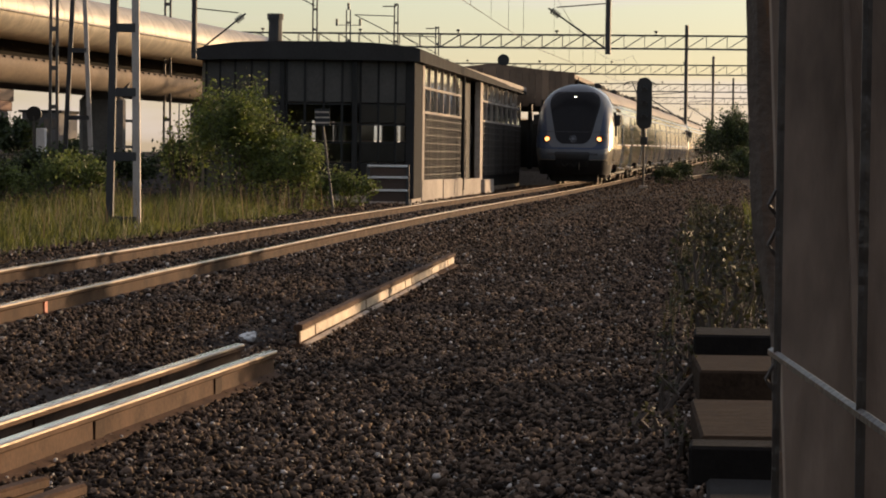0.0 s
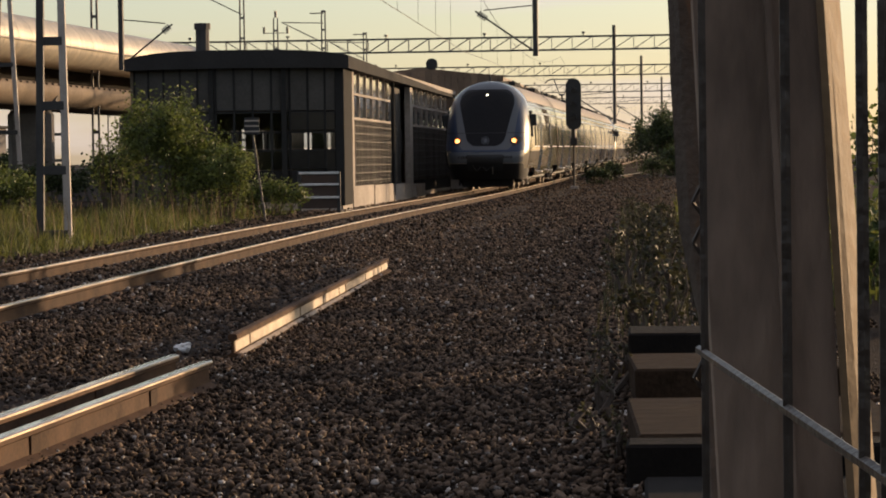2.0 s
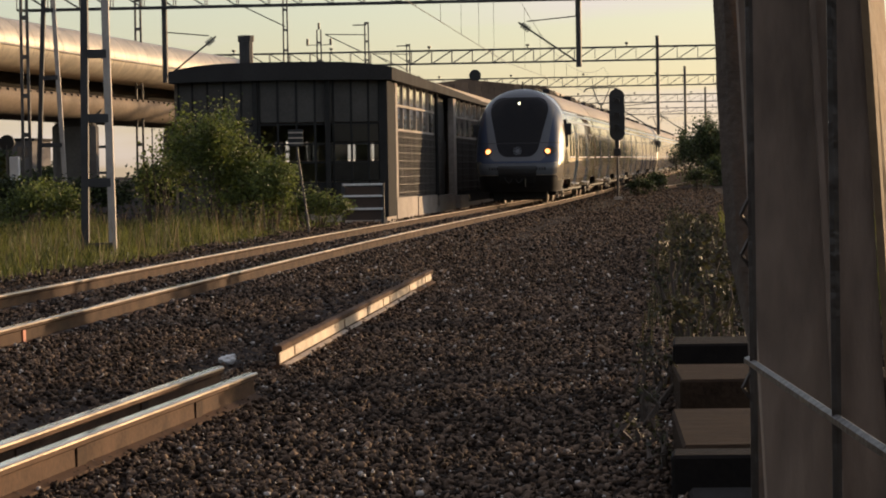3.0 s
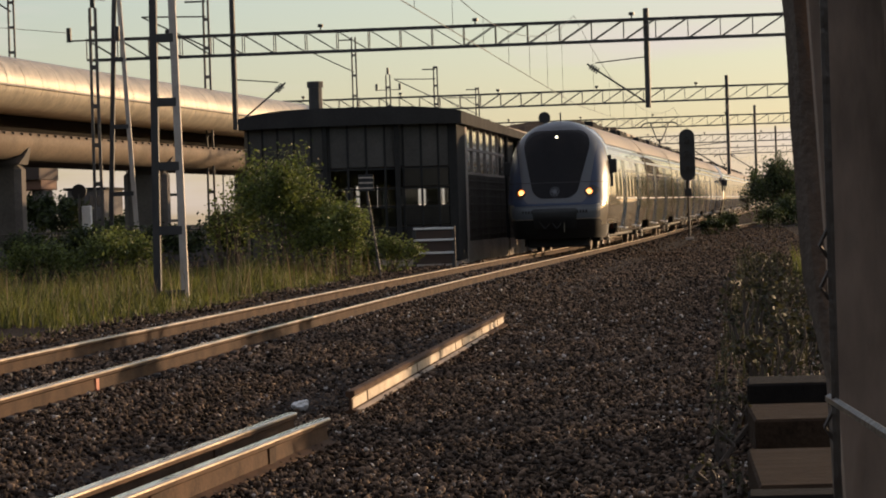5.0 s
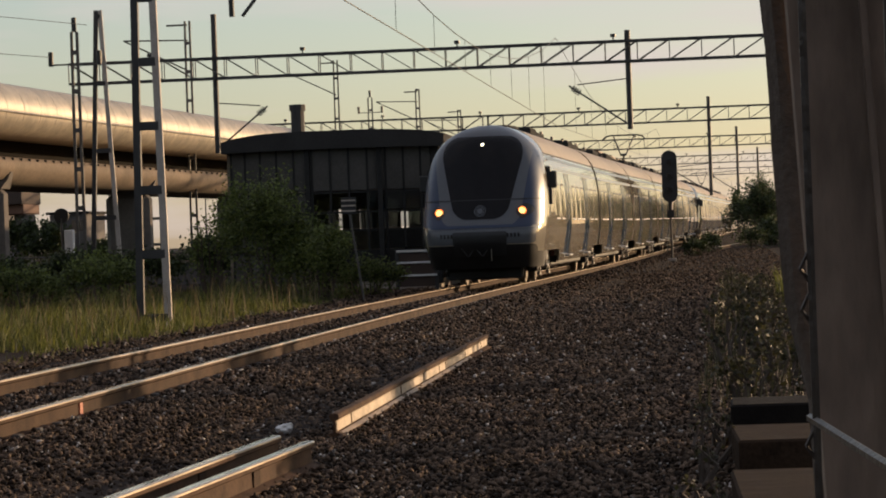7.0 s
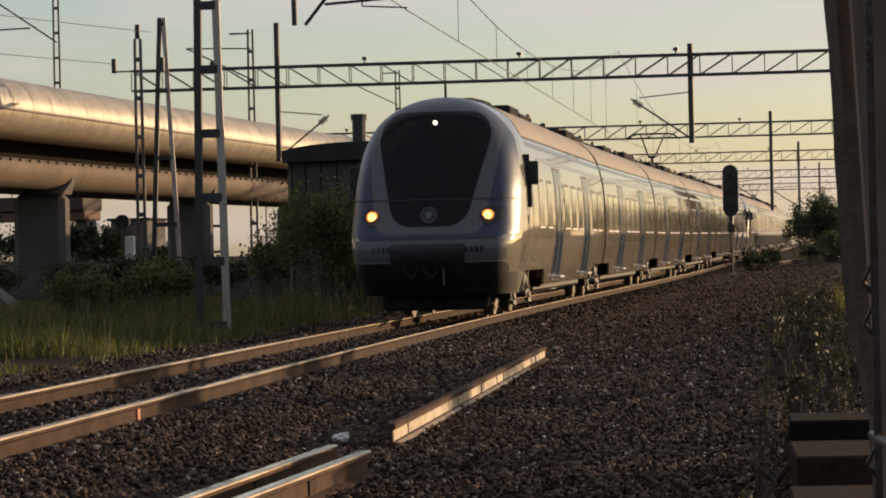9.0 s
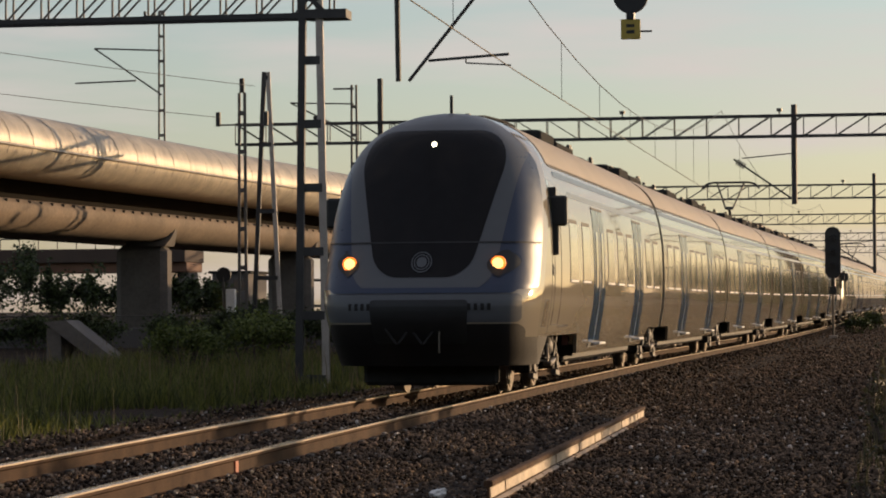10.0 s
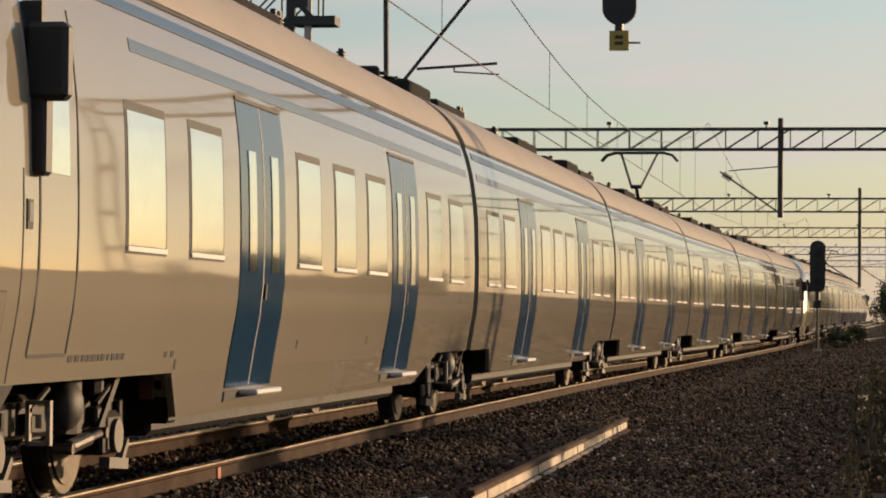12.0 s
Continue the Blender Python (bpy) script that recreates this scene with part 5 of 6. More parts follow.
def middle_car():
    c = thing("train_car", "silver commuter train middle car with blue doors and tinted windows", "train", group="cars of the passing train")
    part("body_shell", shell_mesh(B(), 0.13, MID_LEN - 0.17, False), SILVER, c, "silver painted body", smooth=True)
    for y0, y1 in ((0.9, 1.9), (2.4, 3.4), (6.2, 7.2), (7.7, 8.7), (9.2, 10.2), (13.1, 14.1), (14.7, 15.7)):
        train_window(c, y0, y1)
    train_door(c, 4.0, 5.6)
    train_door(c, 10.9, 12.5)
    finish_car(c, 0, MID_LEN)
    bogie(c, -0.05)
    return c


def pantograph():
    p = thing("pantograph", "raised steel pantograph on the roof of a train car", "pantograph")
    bm = B()
    rod(bm, (-0.55, 0.3, 3.9), (-0.3, 0.3, 4.05), 0.05)
    rod(bm, (0.55, 0.3, 3.9), (0.3, 0.3, 4.05), 0.05)
    box(bm, (-0.5, 0.0, 3.95), (0.5, 0.6, 4.03))
    part("base", bm, DARKSTEEL, p)
    bm = B()
    rod(bm, (0.0, 0.3, 4.0), (0.0, -0.5, 4.45), 0.05)
    part("lower_arm", bm, DARKSTEEL, p)
    bm = B()
    for s in (1, -1):
        rod(bm, (s * 0.12, -0.5, 4.45), (s * 0.45, 0.2, 5.3), 0.03)
    rod(bm, (-0.14, -0.5, 4.45), (0.14, -0.5, 4.45), 0.05)
    part("upper_arm", bm, DARKSTEEL, p)
    bm = B()
    pts = [(-0.95, 5.12), (-0.82, 5.27), (-0.6, 5.33), (0.6, 5.33), (0.82, 5.27), (0.95, 5.12)]
    for yy in (0.12, 0.34):
        for (a, b), (d, e) in zip(pts, pts[1:]):
            rod(bm, (a, yy, b), (d, yy, e), 0.03)
    part("collector_head", bm, DARKSTEEL, p)
    return p


CARS = []          # (car, distance of its front behind the lamps, turned round)
PANTOS = []
first_cab, first_mid = cab_car(), middle_car()
UNIT = 2 * END_LEN + 4 * MID_LEN
for u in range(2):
    s = u * (UNIT + 1.1)
    CARS.append((first_cab if u == 0 else copy_thing(first_cab, Matrix()), s, False))
    for k in range(4):
        CARS.append((first_mid if u == 0 and k == 0 else copy_thing(first_mid, Matrix()), s + END_LEN + k * MID_LEN, False))
    CARS.append((copy_thing(first_cab, Matrix()), s + UNIT, True))
    PANTOS.append(s + END_LEN + 2 * MID_LEN + 2.2)


def lamp_distance(t):
    """How far along the track the lamps of the first car stand."""
    return 104.556 - 4.13376 * t + 0.035122 * t ** 2 - 0.0483372 * t ** 3 + 0.001722256 * t ** 4


def on_track(y, back, length):
    """A car whose front end stands at y, its two ends on the line of the track."""
    a, b = (y, y + length)
    ax, bx = track_x(a + length * 0.15), track_x(a + length * 0.85)
    slope = (bx - ax) / (length * 0.7)
    x = ax - slope * length * 0.15
    az, bz = rise(a + length * 0.15), rise(a + length * 0.85)
    climb = (bz - az) / (length * 0.7)
    z, tip = az - climb * length * 0.15, math.degrees(math.atan(climb))
    if back:
        return pose(x, y, z, -tip, 0, 180 - math.degrees(math.atan(slope)))
    return pose(x, y, z, tip, 0, -math.degrees(math.atan(slope)))


# ---- plants ----
def leaf_mesh(name, centres, size, mat, seed, droop=0.6, length=1.5):
    """Many small leaves, each a bent pair of faces, in one mesh."""
    rng = np.random.default_rng(seed)
    n = len(centres)
    d = rng.normal(size=(n, 3))
    d[:, 2] = d[:, 2] * droop
    d /= np.linalg.norm(d, axis=1, keepdims=True)
    r = np.cross(d, rng.normal(size=(n, 3)))
    r /= np.linalg.norm(r, axis=1, keepdims=True) + 1e-9
    s = (size * rng.uniform(0.6, 1.3, n))[:, None]
    up = np.cross(d, r)
    v = np.stack([centres - d * s * length * 0.5, centres + r * s * 0.5 + up * s * 0.12, centres + d * s * length * 0.5, centres - r * s * 0.5 + up * s * 0.12], 1).reshape(-1, 3)
    f = np.arange(4 * n).reshape(n, 4)
    f = np.concatenate([f[:, [0, 1, 2]], f[:, [0, 2, 3]]], 1).reshape(-1, 3)
    me = bpy.data.meshes.new(name)
    me.from_pydata(v.tolist(), [], f.tolist())
    me.materials.append(mat)
    return me


def bush(name, label, x, y, width, depth, height, n, leaf, mat, seed, category="shrub", stems=14, z=None):
    rng = np.random.default_rng(seed)
    zb = ground_z(x, y) if z is None else z
    b = thing(name, label, category, (x, y, zb))
    bm = B()
    tips = []
    for i in range(stems):
        a = rng.uniform(0, 6.283)
        rx, ry = rng.uniform(0.05, 0.5) * width * math.cos(a), rng.uniform(0.05, 0.5) * depth * math.sin(a)
        base = Vector((rx * 0.55, ry * 0.55, -0.05))
        edge = 1 - 0.45 * (abs(rx) / (0.5 * width)) ** 1.6
        top = Vector((rx * 1.15, ry * 1.15, height * edge * rng.uniform(0.72, 1.0)))
        mid = base.lerp(top, 0.5) + Vector((rng.normal() * 0.06, rng.normal() * 0.06, 0.05 * height))
        rod(bm, base, mid, 0.022, 5, 0.015)
        rod(bm, mid, top, 0.015, 5, 0.004)
        tips.append((base, mid, top))
        for k in range(3):
            p = mid.lerp(top, rng.uniform(0, 0.8))
            q = p + Vector((rng.normal() * 0.16 * width * 0.4, rng.normal() * 0.16 * depth * 0.4, rng.uniform(0.05, 0.22) * height))
            rod(bm, p, q, 0.008, 4, 0.003)
            tips.append((p, p.lerp(q, 0.5), q))
    tagged(part("stem", bm, BARK, b), kind="stuff")
    cs = []
    for i in range(n):
        s, m, t = tips[rng.integers(len(tips))]
        u = rng.beta(2.0, 1.3)
        p = s.lerp(m, u * 2) if u < 0.5 else m.lerp(t, u * 2 - 1)
        sp = 0.10 + 0.17 * (1 - u)
        cs.append((p.x + rng.normal() * sp * min(width, 2.5) * 0.5, p.y + rng.normal() * sp * min(depth, 2.5) * 0.5, max(0.03, p.z + rng.normal() * 0.08 * height)))
    ob = new("foliage", leaf_mesh("foliage", np.array(cs), leaf, mat, seed))
    ob.parent = b
    tagged(ob, kind="stuff")
    return b


def blades(name, label, places, heights, mat, seed, width=0.012, lean=0.25, category="grass"):
    rng = np.random.default_rng(seed)
    n = len(places)
    a = rng.uniform(0, 6.283, n)
    side = np.stack([np.cos(a), np.sin(a), 0 * a], 1) * width * rng.uniform(0.6, 1.4, n)[:, None]
    b = rng.uniform(0, 6.283, n)
    bend = np.stack([np.cos(b), np.sin(b), 0 * b], 1) * (heights * lean * rng.uniform(0.2, 1.5, n))[:, None]
    up = np.array([0, 0, 1.0]) * heights[:, None]
    v = np.stack([places - side, places + side, places + up * 0.55 + bend * 0.3 + side * 0.7, places + up * 0.55 + bend * 0.3 - side * 0.7, places + up + bend], 1).reshape(-1, 3)
    f0 = np.arange(n)[:, None] * 5
    f = np.concatenate([f0 + [0, 1, 2], f0 + [0, 2, 3], f0 + [3, 2, 4]], 1).reshape(-1, 3)
    me = bpy.data.meshes.new(name)
    me.from_pydata(v.tolist(), [], f.tolist())
    me.materials.append(mat)
    return tagged(new(name, me), label, category, kind="stuff")


def verge():
    rng = np.random.default_rng(21)
    n = 60000
    y = rng.uniform(23, 78, n)
    x = track_x(50) - 3.0 - rng.beta(1.0, 1.6, n) * 13.0 - (y < 42) * rng.uniform(0, 1.2, n)
    keep = [noise.noise((a * 0.35, b * 0.2, 3.0)) > -0.18 for a, b in zip(x, y)]
    x, y = x[keep], y[keep]
    z = np.array([ground_z(a, b) for a, b in zip(x, y)]) - 0.04
    tall = np.array([0.38 + 0.3 * noise.noise((a * 0.5, b * 0.25, 8.0)) for a, b in zip(x, y)])
    h = rng.uniform(0.4, 1.2, len(x)) * np.clip(tall, 0.12, 0.7) * np.clip((track_x(50) - 2.6 - x) / 2.2, 0.25, 1.0)
    blades("verge_grass", "tall sunlit green grass along the track edge", np.stack([x, y, z], 1), h, GRASS, 1, 0.010, 0.55)
    m = 1300
    i = rng.integers(0, len(x), m)
    blades("dry_grass", "pale dry seed stalks standing in the grass", np.stack([x[i] + rng.normal(0, 0.1, m), y[i], z[i]], 1), rng.uniform(0.45, 0.95, m), STRAW, 2, 0.007, 0.25)


verge()

bush("shrub", "dense green shrub beside the station building", -10.75, 67.5, 2.7, 3.0, 3.0, 13000, 0.062, LEAF, 31)
bush("shrub", "dense green shrub beside the station building", -9.35, 66.5, 1.9, 2.2, 1.9, 6500, 0.06, LEAF, 32)
bush("shrub", "loose pale-tipped sapling shrub with open twigs", -12.5, 69.0, 1.3, 1.3, 2.45, 1300, 0.06, LEAF, 33)
bush("shrub", "low dark shrub in the tall grass", -8.6, 70.5, 1.6, 1.6, 1.0, 3600, 0.055, LEAF, 34)
bush("shrub", "low dark shrub in the tall grass", -13.6, 61.0, 2.2, 1.8, 1.5, 4600, 0.06, LEAF, 35)
bush("shrub", "low dark shrub in the tall grass", -15.6, 62.0, 1.8, 1.8, 1.2, 3600, 0.06, LEAF, 36)
for i, (x, y, w, hh) in enumerate(((-26.8, 92, 3.0, 1.35), (-24.4, 93, 2.6, 1.3), (-21.6, 92, 2.6, 1.4), (-18.6, 90, 3.0, 1.5), (-16.0, 88, 2.6, 1.6), (-13.4, 87, 2.2, 1.5), (-29.5, 95, 3.0, 1.2))):
    bush("hedge_clump", "rounded dark hedge clump below the viaduct", x, y, w, 2.0, hh, 3200, 0.085, FARLEAF, 50 + i, "hedge")
for i, (x, y, w, hh) in enumerate(((-44, 150, 6, 3.4), (-38.5, 152, 5, 3.0), (-33.3, 150, 3.0, 1.9), (-52, 155, 8, 4.2), (-27.5, 160, 3.5, 1.7), (-47.5, 149, 7, 4.7), (-41.3, 148, 6, 4.0), (-36, 151, 4, 2.7))):
    bush("far_tree", "dark bushy tree in the distance", x, y, w, 4, hh, 3200, 0.16, FARLEAF, 70 + i, "tree", 10)
# right-hand screen of trees that hides the far end of the line
for i, (x, y, w, hh) in enumerate(((3.9, 175, 3.0, 4.3), (4.9, 178, 4.0, 3.8), (7.2, 182, 4.0, 4.4), (4.2, 160, 1.6, 1.6), (5.2, 150, 2.0, 1.8), (5.6, 196, 3.5, 4.0), (9.6, 176, 4.0, 4.6), (2.9, 186, 2.4, 3.4))):
    bush("lineside_tree", "dense green lineside tree beside the tracks", x, y, w, 3.5, hh, 5200, 0.11, FARLEAF, 90 + i, "tree", 16)
for i, (x, y, w, hh) in enumerate(((3.9, 33, 2.2, 1.9), (2.9, 24, 1.4, 1.2), (5.0, 40, 2.6, 2.9))):
    bush("shrub", "sunlit green shrub behind the wire fence", x, y, w, 2, hh, 2200, 0.08, LEAF, 110 + i)
for i, (x, y, w, hh) in enumerate(((-0.2, 128, 1.3, 0.8), (0.5, 136, 1.4, 1.0), (2.9, 143, 1.6, 1.2))):
    bush("shrub", "low green shrub beside the siding track", x, y, w, 1.4, hh, 900, 0.09, FARLEAF, 120 + i)
# weeds at the foot of the fence
rnd = random.Random(8)
for i in range(22):
    y = 22 + i * 1.8 + rnd.uniform(-0.6, 0.6)
    x = 0.0125 * y + rnd.uniform(-0.35, 0.5) + (0.25 if y < 27 else 0.1)
    bush("weed", "straggly olive weed growing in the gravel", x, y, rnd.uniform(0.4, 0.8), 0.6, rnd.uniform(0.3, 0.85), 170, 0.042, WEED, 130 + i, "weed", 6)
for i in range(7):
    y = 13.5 + i * 1.3
    bush("weed", "small dry weed growing in the gravel", rnd.uniform(-0.12, 0.12) + 0.004 * y, y, 0.25, 0.3, rnd.uniform(0.15, 0.35), 60, 0.022, WEED, 160 + i, "weed", 4)
rng = np.random.default_rng(77)
n = 2600
wy = rng.uniform(22, 75, n)
wx = 0.012 * wy + rng.beta(1.3, 2.2, n) * 1.6 - 0.35
blades("fence_grass", "dry grass tufts along the fence", np.stack([wx, wy, [ground_z(a, b) - 0.02 for a, b in zip(wx, wy)]], 1), rng.uniform(0.06, 0.30, n), WEED, 5, 0.007)
n = 5000
wy = rng.uniform(26, 60, n)
wx = rng.uniform(1.6, 6, n)
blades("back_grass", "green grass beyond the wire fence", np.stack([wx, wy, [ground_z(a, b) - 0.02 for a, b in zip(wx, wy)]], 1), rng.uniform(0.3, 0.8, n), GRASS, 6, 0.014)


def far_woods():
    """A low belt of trees far to the right and all round."""
    rng = np.random.default_rng(40)
    n = 42000
    y = rng.uniform(-120, 420, n)
    x = 82 + rng.uniform(0, 6, n)
    top = np.array([2.3 + 1.3 * noise.noise((b * 0.05, 0, 0)) + 0.9 * noise.noise((b * 0.3, 4, 0)) for b in y])
    z = rng.uniform(0, 1, n) ** 0.8 * top
    ob = new("woodland", leaf_mesh("woodland", np.stack([x, y, z], 1), 0.6, FARLEAF, 41))
    tagged(ob, "low dark belt of distant woodland", "woods", kind="stuff")


far_woods()


def shade_woods_behind():
    """Tall unseen trees, added behind the camera to shade the fronts of things."""
    rng = np.random.default_rng(44)
    n = 40000
    a = rng.uniform(-1.0, 1.0, n)
    x, y = -12 + 75 * a, -34 - 8 * rng.uniform(0, 1, n) + 26 * np.abs(a) ** 2
    top = np.array([13 + 3.5 * noise.noise((b * 0.08, 9, 0)) for b in x])
    z = rng.uniform(0, 1, n) * top
    ob = new("woodland", leaf_mesh("woodland", np.stack([x, y, z], 1), 0.95, FARLEAF, 45))
    tagged(ob, "added woodland out of view, shading the fronts of things", "woods", kind="stuff")


shade_woods_behind()


def woods_beside():
    """The belt of trees off to the right, which the side of the train mirrors."""
    rng = np.random.default_rng(46)
    n = 22000
    a = np.radians(rng.uniform(7.0, 27.0, n))
    r = 185 + rng.uniform(0, 8, n)
    top = np.array([4.2 + 1.9 * noise.noise((b * 40, 2, 0)) + 1.4 * noise.noise((b * 150, 6, 0)) for b in a])
    z = rng.uniform(0, 1, n) ** 0.8 * top
    ob = new("woodland", leaf_mesh("woodland", np.stack([r * np.sin(a), r * np.cos(a), z], 1), 0.75, FARLEAF, 47))
    tagged(ob, "dark belt of woodland beside the line", "woods", kind="stuff")


woods_beside()


# ---- small things by the line ----
def stake_sign():
    s = thing("stake_sign", "small black and white striped board on a leaning stake", "sign", (-8.05, 64, ground_z(-8.05, 64)))
    part("stake", beam(B(), (0.1, 0, -0.1), (-0.2, 0, 2.2), 0.045), STEEL, s)
    bm = B()
    box(bm, (-0.38, -0.045, 2.05), (-0.02, -0.02, 2.45), 0.005)
    part("board", bm, BLACK, s)
    for k in range(3):
        bm = B()
        box(bm, (-0.37, -0.052, 2.11 + k * 0.125), (-0.03, -0.044, 2.145 + k * 0.125))
        part("stripe", bm, CONCRETE, s)


stake_sign()


def barrier():
    s = thing("barrier", "low barrier with three white rails before a dark panel", "barrier", (-7.85, 75.3, ground_z(-7.85, 75.3)))
    for x in (-0.55, 0.55):
        bm = B()
        box(bm, (x - 0.05, -0.05, -0.1), (x + 0.05, 0.05, 1.12), 0.01)
        part("post", bm, DARKSTEEL, s)
    bm = B()
    box(bm, (-0.5, -0.01, 0.08), (0.5, 0.03, 1.0))
    part("panel", bm, BRICKRED, s)
    for z in (0.36, 0.72, 1.04):
        bm = B()
        box(bm, (-0.56, -0.085, z), (0.56, -0.05, z + 0.06), 0.008)
        part("rail", bm, WHITE, s)


barrier()


def white_litter():
    bm = B()
    bmesh.ops.create_icosphere(bm, subdivisions=3, radius=0.07)
    for v in bm.verts:
        k = 1 + 0.45 * noise.noise(v.co * 22) + 0.2 * noise.noise(v.co * 60)
        v.co = Vector((v.co.x * k * 1.0, v.co.y * k, v.co.z * k * 0.62 + 0.35 * max(0.0, v.co.x)))
    o = part("plastic_scrap", bm, WHITE)
    o.location = (-3.27, 21.0, -0.275)
    tagged(o, "crumpled white plastic scrap lying on the ballast", "litter")


white_litter()


DARKTIMBER = material("dark_timber", (0.014, 0.0115, 0.0095), 0.9, spread=0.4, scale=4, fine=40, bump=0.5, spec=0.1, stretch=(1, 6, 1))


def slabs():
    for x, y0, y1, top, wood in ((0.19, 16.2, 17.5, -0.09, True), (0.16, 12.66, 14.6, -0.12, True), (0.10, 12.30, 12.62, -0.13, False), (0.16, 10.6, 12.1, -0.25, False), (0.17, 18.1, 18.9, 0.0, False)):
        bm = B()
        box(bm, (0, 0, 0), (1.3, y1 - y0, 0.22), 0.015)
        for v in bm.verts:
            v.co += Vector((noise.noise(v.co * 3), noise.noise(v.co * 3 + Vector((5, 0, 0))), 0)) * 0.02
        o = part("timber_slab", bm, TIMBER if wood else DARKTIMBER)
        o.matrix_basis = pose(x, y0, top - 0.22, 0, 0, random.uniform(-2, 2))
        tagged(o, "weathered timber slab lying by the fence" if wood else "dark timber slab lying by the fence", "timber", "timbers along the fence")


slabs()


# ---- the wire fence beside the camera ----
# warm tone that helps the post's edge read as sunlit
FENCETUBE = material("sunlit_edge_steel", (0.22, 0.152, 0.086), 0.7, metal=0.0, spread=0.3, scale=9, fine=80, bump=0.15, spec=0.10)


def fence():
    f = thing("fence", "wire mesh fence panel on a dusty steel post", "fence", (0, 0, 0))
    gz = ground_z(0, 1) - 0.05
    # broad post of folded sheet, leaning a little
    for nm, x0, x1, y0, y1 in (("post", 0.061, 0.1025, 1.60, 1.64), ("fold", 0.1020, 0.1055, 1.585, 1.598), ("post_web", 0.1030, 0.1342, 1.605, 1.65)):
        bm = B()
        rows = []
        for z in (gz, 0.6, 1.172, 1.8, 2.4):
            s = -(z - 1.172) * 0.045
            rows.append([(x0 + s, y0, z), (x1 + s, y0, z), (x1 + s, y1, z), (x0 + s, y1, z)])
        vs = grid_mesh(bm, rows, closed=True)
        for r in (vs[0], vs[-1]):
            bm.faces.new(r)
        bmesh.ops.recalc_face_normals(bm, faces=bm.faces)
        part(nm, bm, POSTWOOD, f, "dusty folded sheet steel")
    # turned edge of the sheet, angled to fit the view as a sunlit strip
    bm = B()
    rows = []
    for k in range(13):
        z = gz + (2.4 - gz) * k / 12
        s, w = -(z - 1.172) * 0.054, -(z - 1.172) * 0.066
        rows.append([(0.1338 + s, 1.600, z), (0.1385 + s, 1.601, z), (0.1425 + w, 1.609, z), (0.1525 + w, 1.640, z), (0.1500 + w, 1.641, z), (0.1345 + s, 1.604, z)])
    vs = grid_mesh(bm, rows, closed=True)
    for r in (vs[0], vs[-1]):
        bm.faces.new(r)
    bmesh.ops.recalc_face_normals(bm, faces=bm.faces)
    part("edge_flange", bm, FENCETUBE, f, "turned edge of the sheet post, shaped to show as a sunlit strip")
    # torn netting along the post's far edge
    bm = B()
    rows = []
    for k in range(90):
        z = gz + (2.35 - gz) * k / 89
        s = -(z - 1.172) * 0.045
        w = 0.013 + 0.002 * noise.noise((z * 6, 0, 2)) + 0.0012 * noise.noise((z * 30, 0, 5)) - (0.009 if z < 1.07 else 0.009 * max(0.0, 1 - (z - 1.07) / 0.05))
        rows.append([(0.063 + s, 1.645, z), (0.060 + s - w * 0.5, 1.65 + 0.012 * noise.noise((z * 8, 3, 0)), z), (0.060 + s - w, 1.66, z), (0.061 + s - w, 1.668, z), (0.063 + s, 1.68, z)])
    grid_mesh(bm, rows)
    bmesh.ops.recalc_face_normals(bm, faces=bm.faces)
    part("netting", bm, NETTING, f, "ragged strip of dusty netting")
    # mesh panel: it runs from the post back past the camera
    def at(y, z):
        return Vector((0.0395 + 0.066 * (1.0 - y), y, z))
    for y in (1.0, 0.772, 0.637, 0.606, 0.40, 0.2, 0.0, -0.3, -0.6):
        part("upright_wire", rod(B(), at(y, gz), at(y, 2.2), 0.0016, 6), FENCEWIRE, f)
    for z in (0.10, 0.35, 0.60, 0.85, 1.100, 1.35, 1.60, 1.85, 2.1):
        part("cross_wire", rod(B(), at(1.02, z), at(-0.8, z), 0.0018, 6), FENCEWIRE, f)
    for z in (1.03, 1.085, 1.135, 1.15):
        bm = B()
        rod(bm, at(1.0, z), at(1.0, z) + Vector((-0.004, 0.0, 0.006)), 0.0008, 5)
        rod(bm, at(1.0, z) + Vector((-0.004, 0.0, 0.006)), at(1.0, z) + Vector((-0.001, 0.0, 0.012)), 0.0008, 5)
        part("wire_tie", bm, FENCEWIRE, f, "bright bent wire tie")


fence()


# ---- the distance to the left ----
def ramp_block():
    g = thing("concrete_ramp", "sloping pale concrete ramp slab in the grass", "ramp")
    bm = B()
    a = [(-21.55, 0.90), (-20.95, 0.95), (-19.30, -0.32), (-19.75, -0.42)]
    lo = [bm.verts.new((x, 70.0, z)) for x, z in a]
    hi = [bm.verts.new((x - 0.1, 71.6, z)) for x, z in a]
    bm.faces.new(lo)
    bm.faces.new(hi)
    for i in range(4):
        bm.faces.new((lo[i], lo[(i + 1) % 4], hi[(i + 1) % 4], hi[i]))
    bmesh.ops.recalc_face_normals(bm, faces=bm.faces)
    part("slab", bm, PIER, g)
    bm = B()
    box(bm, (-21.5, 70.1, -0.4), (-21.1, 71.5, 0.75), 0.02)
    part("support", bm, PIER, g, "dark concrete support wall under the ramp")
    k = thing("kerb", "low pale concrete kerb in the grass", "kerb", (0, 70.5, 0))
    bm = B()
    box(bm, (-19.3, 0.0, -0.4), (-17.0, 0.18, -0.10), 0.015)
    part("kerb_stone", bm, PIER, k)


ramp_block()


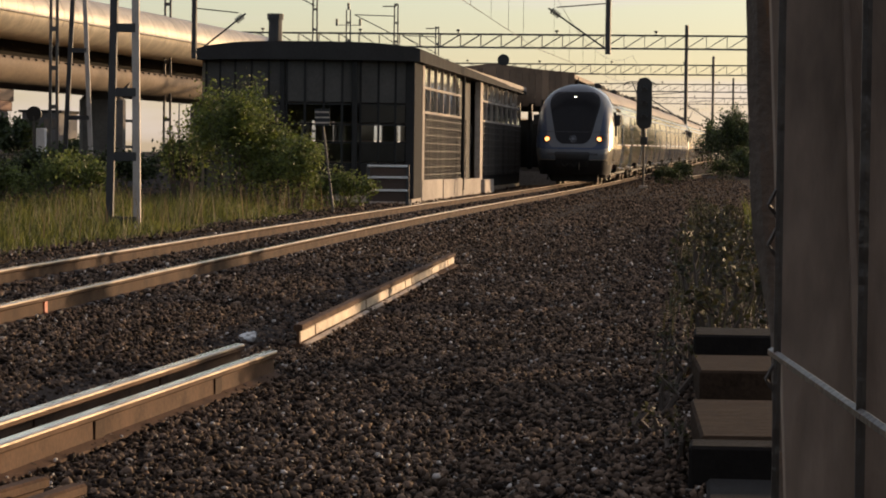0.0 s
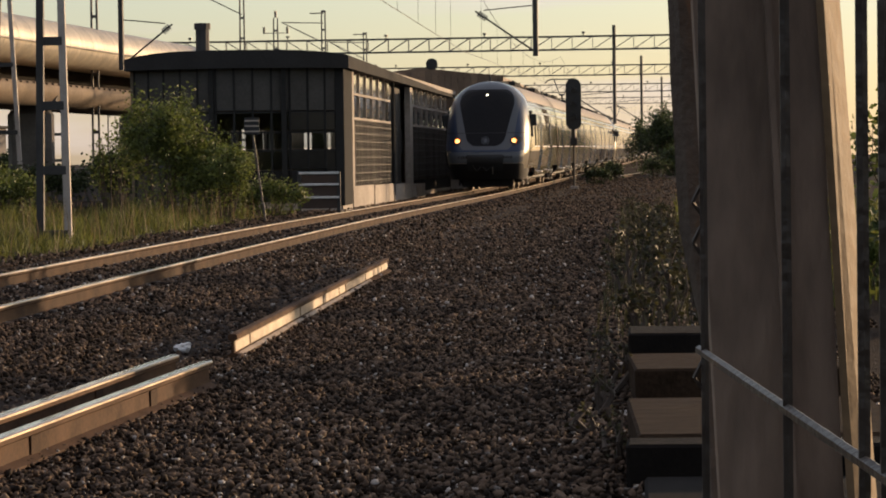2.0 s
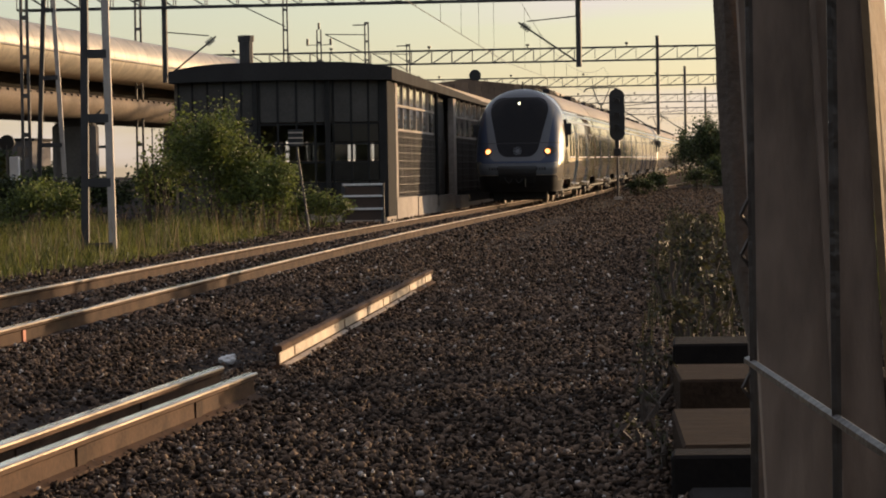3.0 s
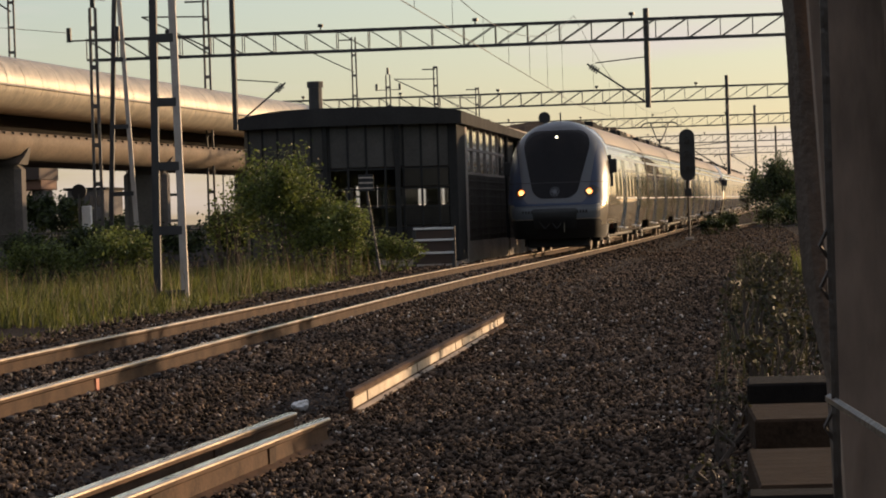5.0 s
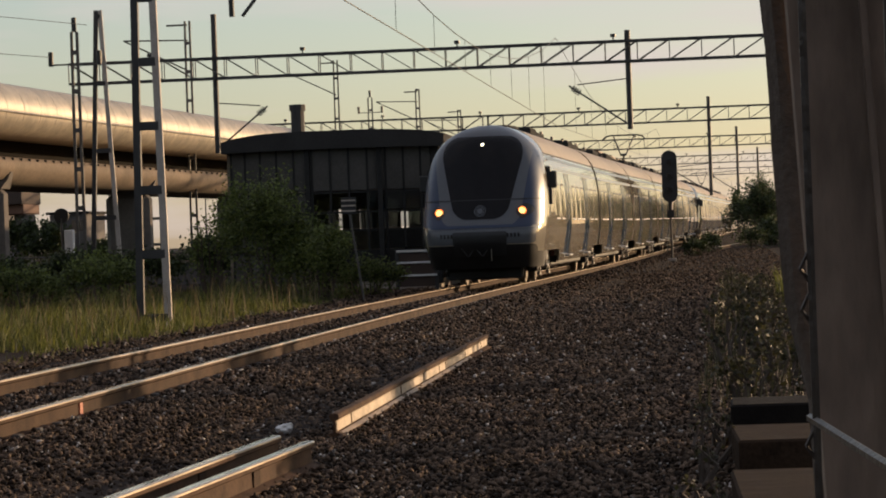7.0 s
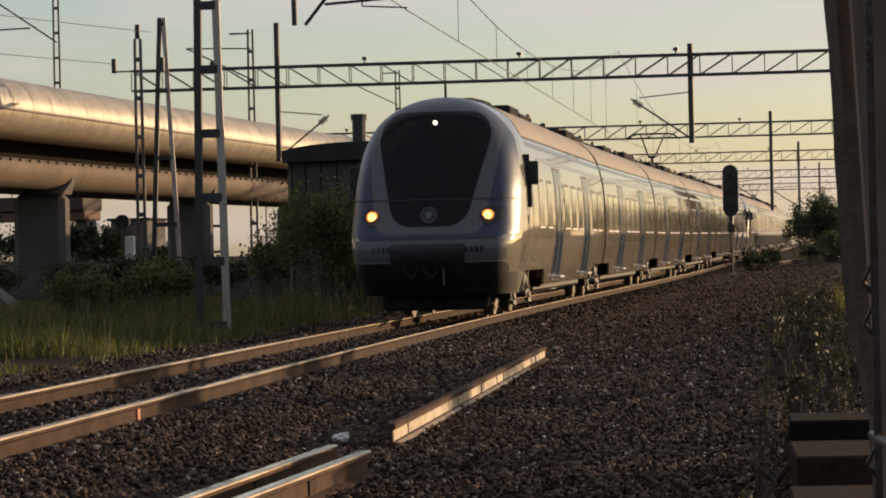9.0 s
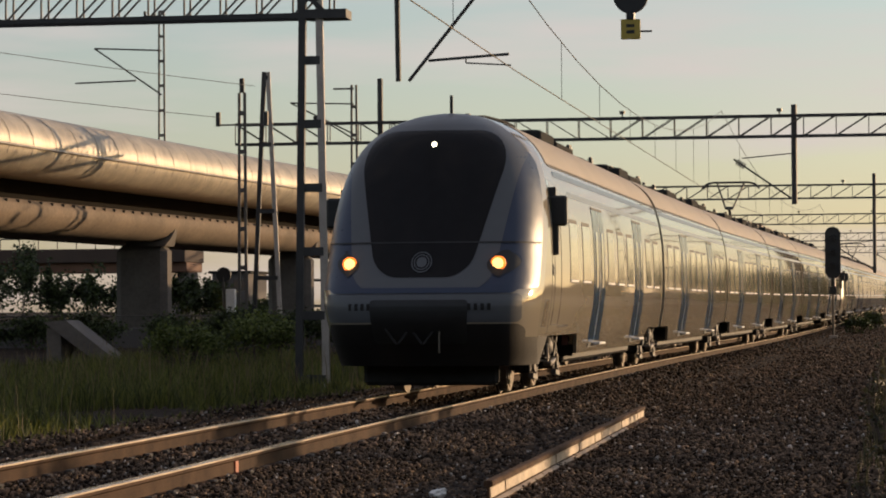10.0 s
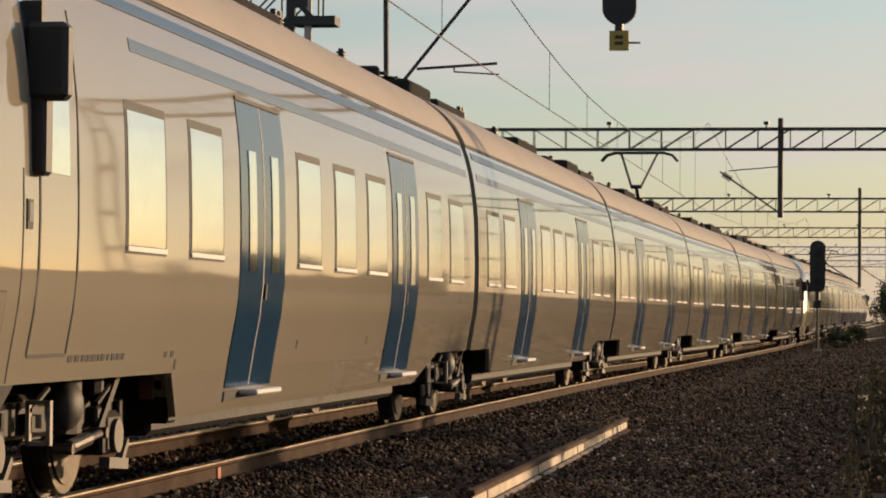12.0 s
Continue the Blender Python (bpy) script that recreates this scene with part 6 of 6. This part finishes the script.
def low_wall():
    w = thing("boundary_wall", "long low grey wall with a railing beyond the tracks", "wall", (0, 100, 0))
    bm = B()
    box(bm, (-70, 0, -0.5), (-16, 0.3, 0.55), 0.02)
    part("wall", bm, GREYWALL, w)
    part("handrail", rod(B(), (-70, 0.15, 1.0), (-16, 0.15, 1.0), 0.03), STEEL, w)
    for k in range(28):
        part("post", rod(B(), (-70 + 2 * k, 0.15, 0.5), (-70 + 2 * k, 0.15, 1.0), 0.03), STEEL, w)


low_wall()


def far_building(x0, x1, y, z1, mat, label, floors=1, roof=True):
    b = thing("far_building", label, "building", ((x0 + x1) / 2, y, 0), "distant buildings")
    w = (x1 - x0) / 2
    bm = B()
    box(bm, (-w, 0, -0.5), (w, 8, z1), 0.05)
    part("wall", bm, mat, b)
    if roof:
        bm = B()
        box(bm, (-w - 0.3, -0.3, z1), (w + 0.3, 8.3, z1 + 0.25), 0.03)
        part("roof", bm, ROOFING, b)
    n = max(2, int(w * 2 / 2.6))
    for j in range(floors):
        for i in range(n):
            x = -w + (i + 0.5) * 2 * w / n
            zc = (j + 0.55) * z1 / floors
            bm = B()
            box(bm, (x - 0.55, -0.06, zc - 0.5), (x + 0.55, -0.01, zc + 0.5))
            part("window", bm, MIRRORGLASS, b)




def road_bridge():
    g = thing("road_bridge", "far brown road bridge with a thin railing", "bridge", (0, 200, 0))
    bm = B()
    box(bm, (-110, 0, 4.9), (-50.5, 6, 5.95), 0.05)
    part("deck", bm, BRICKRED, g)
    bm = B()
    box(bm, (-110, 0.5, 4.15), (-50.5, 5.5, 4.9), 0.05)
    part("girder", bm, material("rust_brown_girder", (0.17, 0.085, 0.05), 0.8, spread=0.2, scale=0.5), g, "rust-brown girder")
    for x in (-100, -84, -69, -51.5):
        bm = B()
        box(bm, (x, 1.5, -0.5), (x + 0.9, 4.5, 4.2), 0.1)
        part("pier", bm, PIER, g)
    part("handrail", rod(B(), (-110, 0.1, 6.75), (-50.5, 0.1, 6.75), 0.05), STEEL, g)
    for k in range(40):
        part("railing_post", rod(B(), (-110 + 1.5 * k, 0.1, 5.9), (-110 + 1.5 * k, 0.1, 6.75), 0.04), STEEL, g)


road_bridge()
far_building(-64, -60, 232, 8.2, GREYWALL, "grey block rising behind a brown building", 2)
far_building(-60.5, -57.0, 250, 4.7, GREYWALL, "pale grey distant building with flat roof", 2)


def yard_lamp(x, y, h):
    g = thing("yard_lamp", "tall slim distant lamp post with a double head", "lamp", (x, y, -0.4))
    part("pole", rod(B(), (0, 0, 0), (0, 0, h), 0.07, 6, 0.05), STEEL, g)
    bm = B()
    box(bm, (-0.8, -0.1, h), (0.8, 0.1, h + 0.12), 0.02)
    part("head", bm, DARKSTEEL, g)


for x, y, h in ((-46, 210, 6.2), (-44.5, 225, 6.6), (-38, 190, 5.6), (-42, 230, 7.4)):
    yard_lamp(x, y, h)


def yard_signal():
    g = thing("yard_signal", "small dark round-headed signal beside a pale cabinet", "signal", (-26.6, 112, -0.4))
    part("post", rod(B(), (0, 0, 0), (0, 0, 3.0), 0.06, 8), STEEL, g)
    part("head", rod(B(), (0, -0.05, 3.1), (0, 0.1, 3.1), 0.32, 16), BLACK, g)
    bm = B()
    box(bm, (0.12, -0.15, 1.2), (0.5, 0.2, 2.5), 0.03)
    part("cabinet", bm, WHITE, g, "pale upright cabinet")


yard_signal()


# ---- everything that moves ----
def motions():
    steps = [0.5 * i for i in range(25)]
    for car, s, turned in CARS:
        if turned:
            walk(car, [(t, on_track(lamp_distance(t) + s, True, -END_LEN)) for t in steps])
        else:
            walk(car, [(t, on_track(lamp_distance(t) + s, False, MID_LEN)) for t in steps])
    for p, s in zip(PANTO_OBS, PANTOS):
        walk(p, [(t, on_track(lamp_distance(t) + s, False, 4.0)) for t in steps])


PANTO_OBS = [pantograph()]
PANTO_OBS.append(copy_thing(PANTO_OBS[0], Matrix()))
motions()
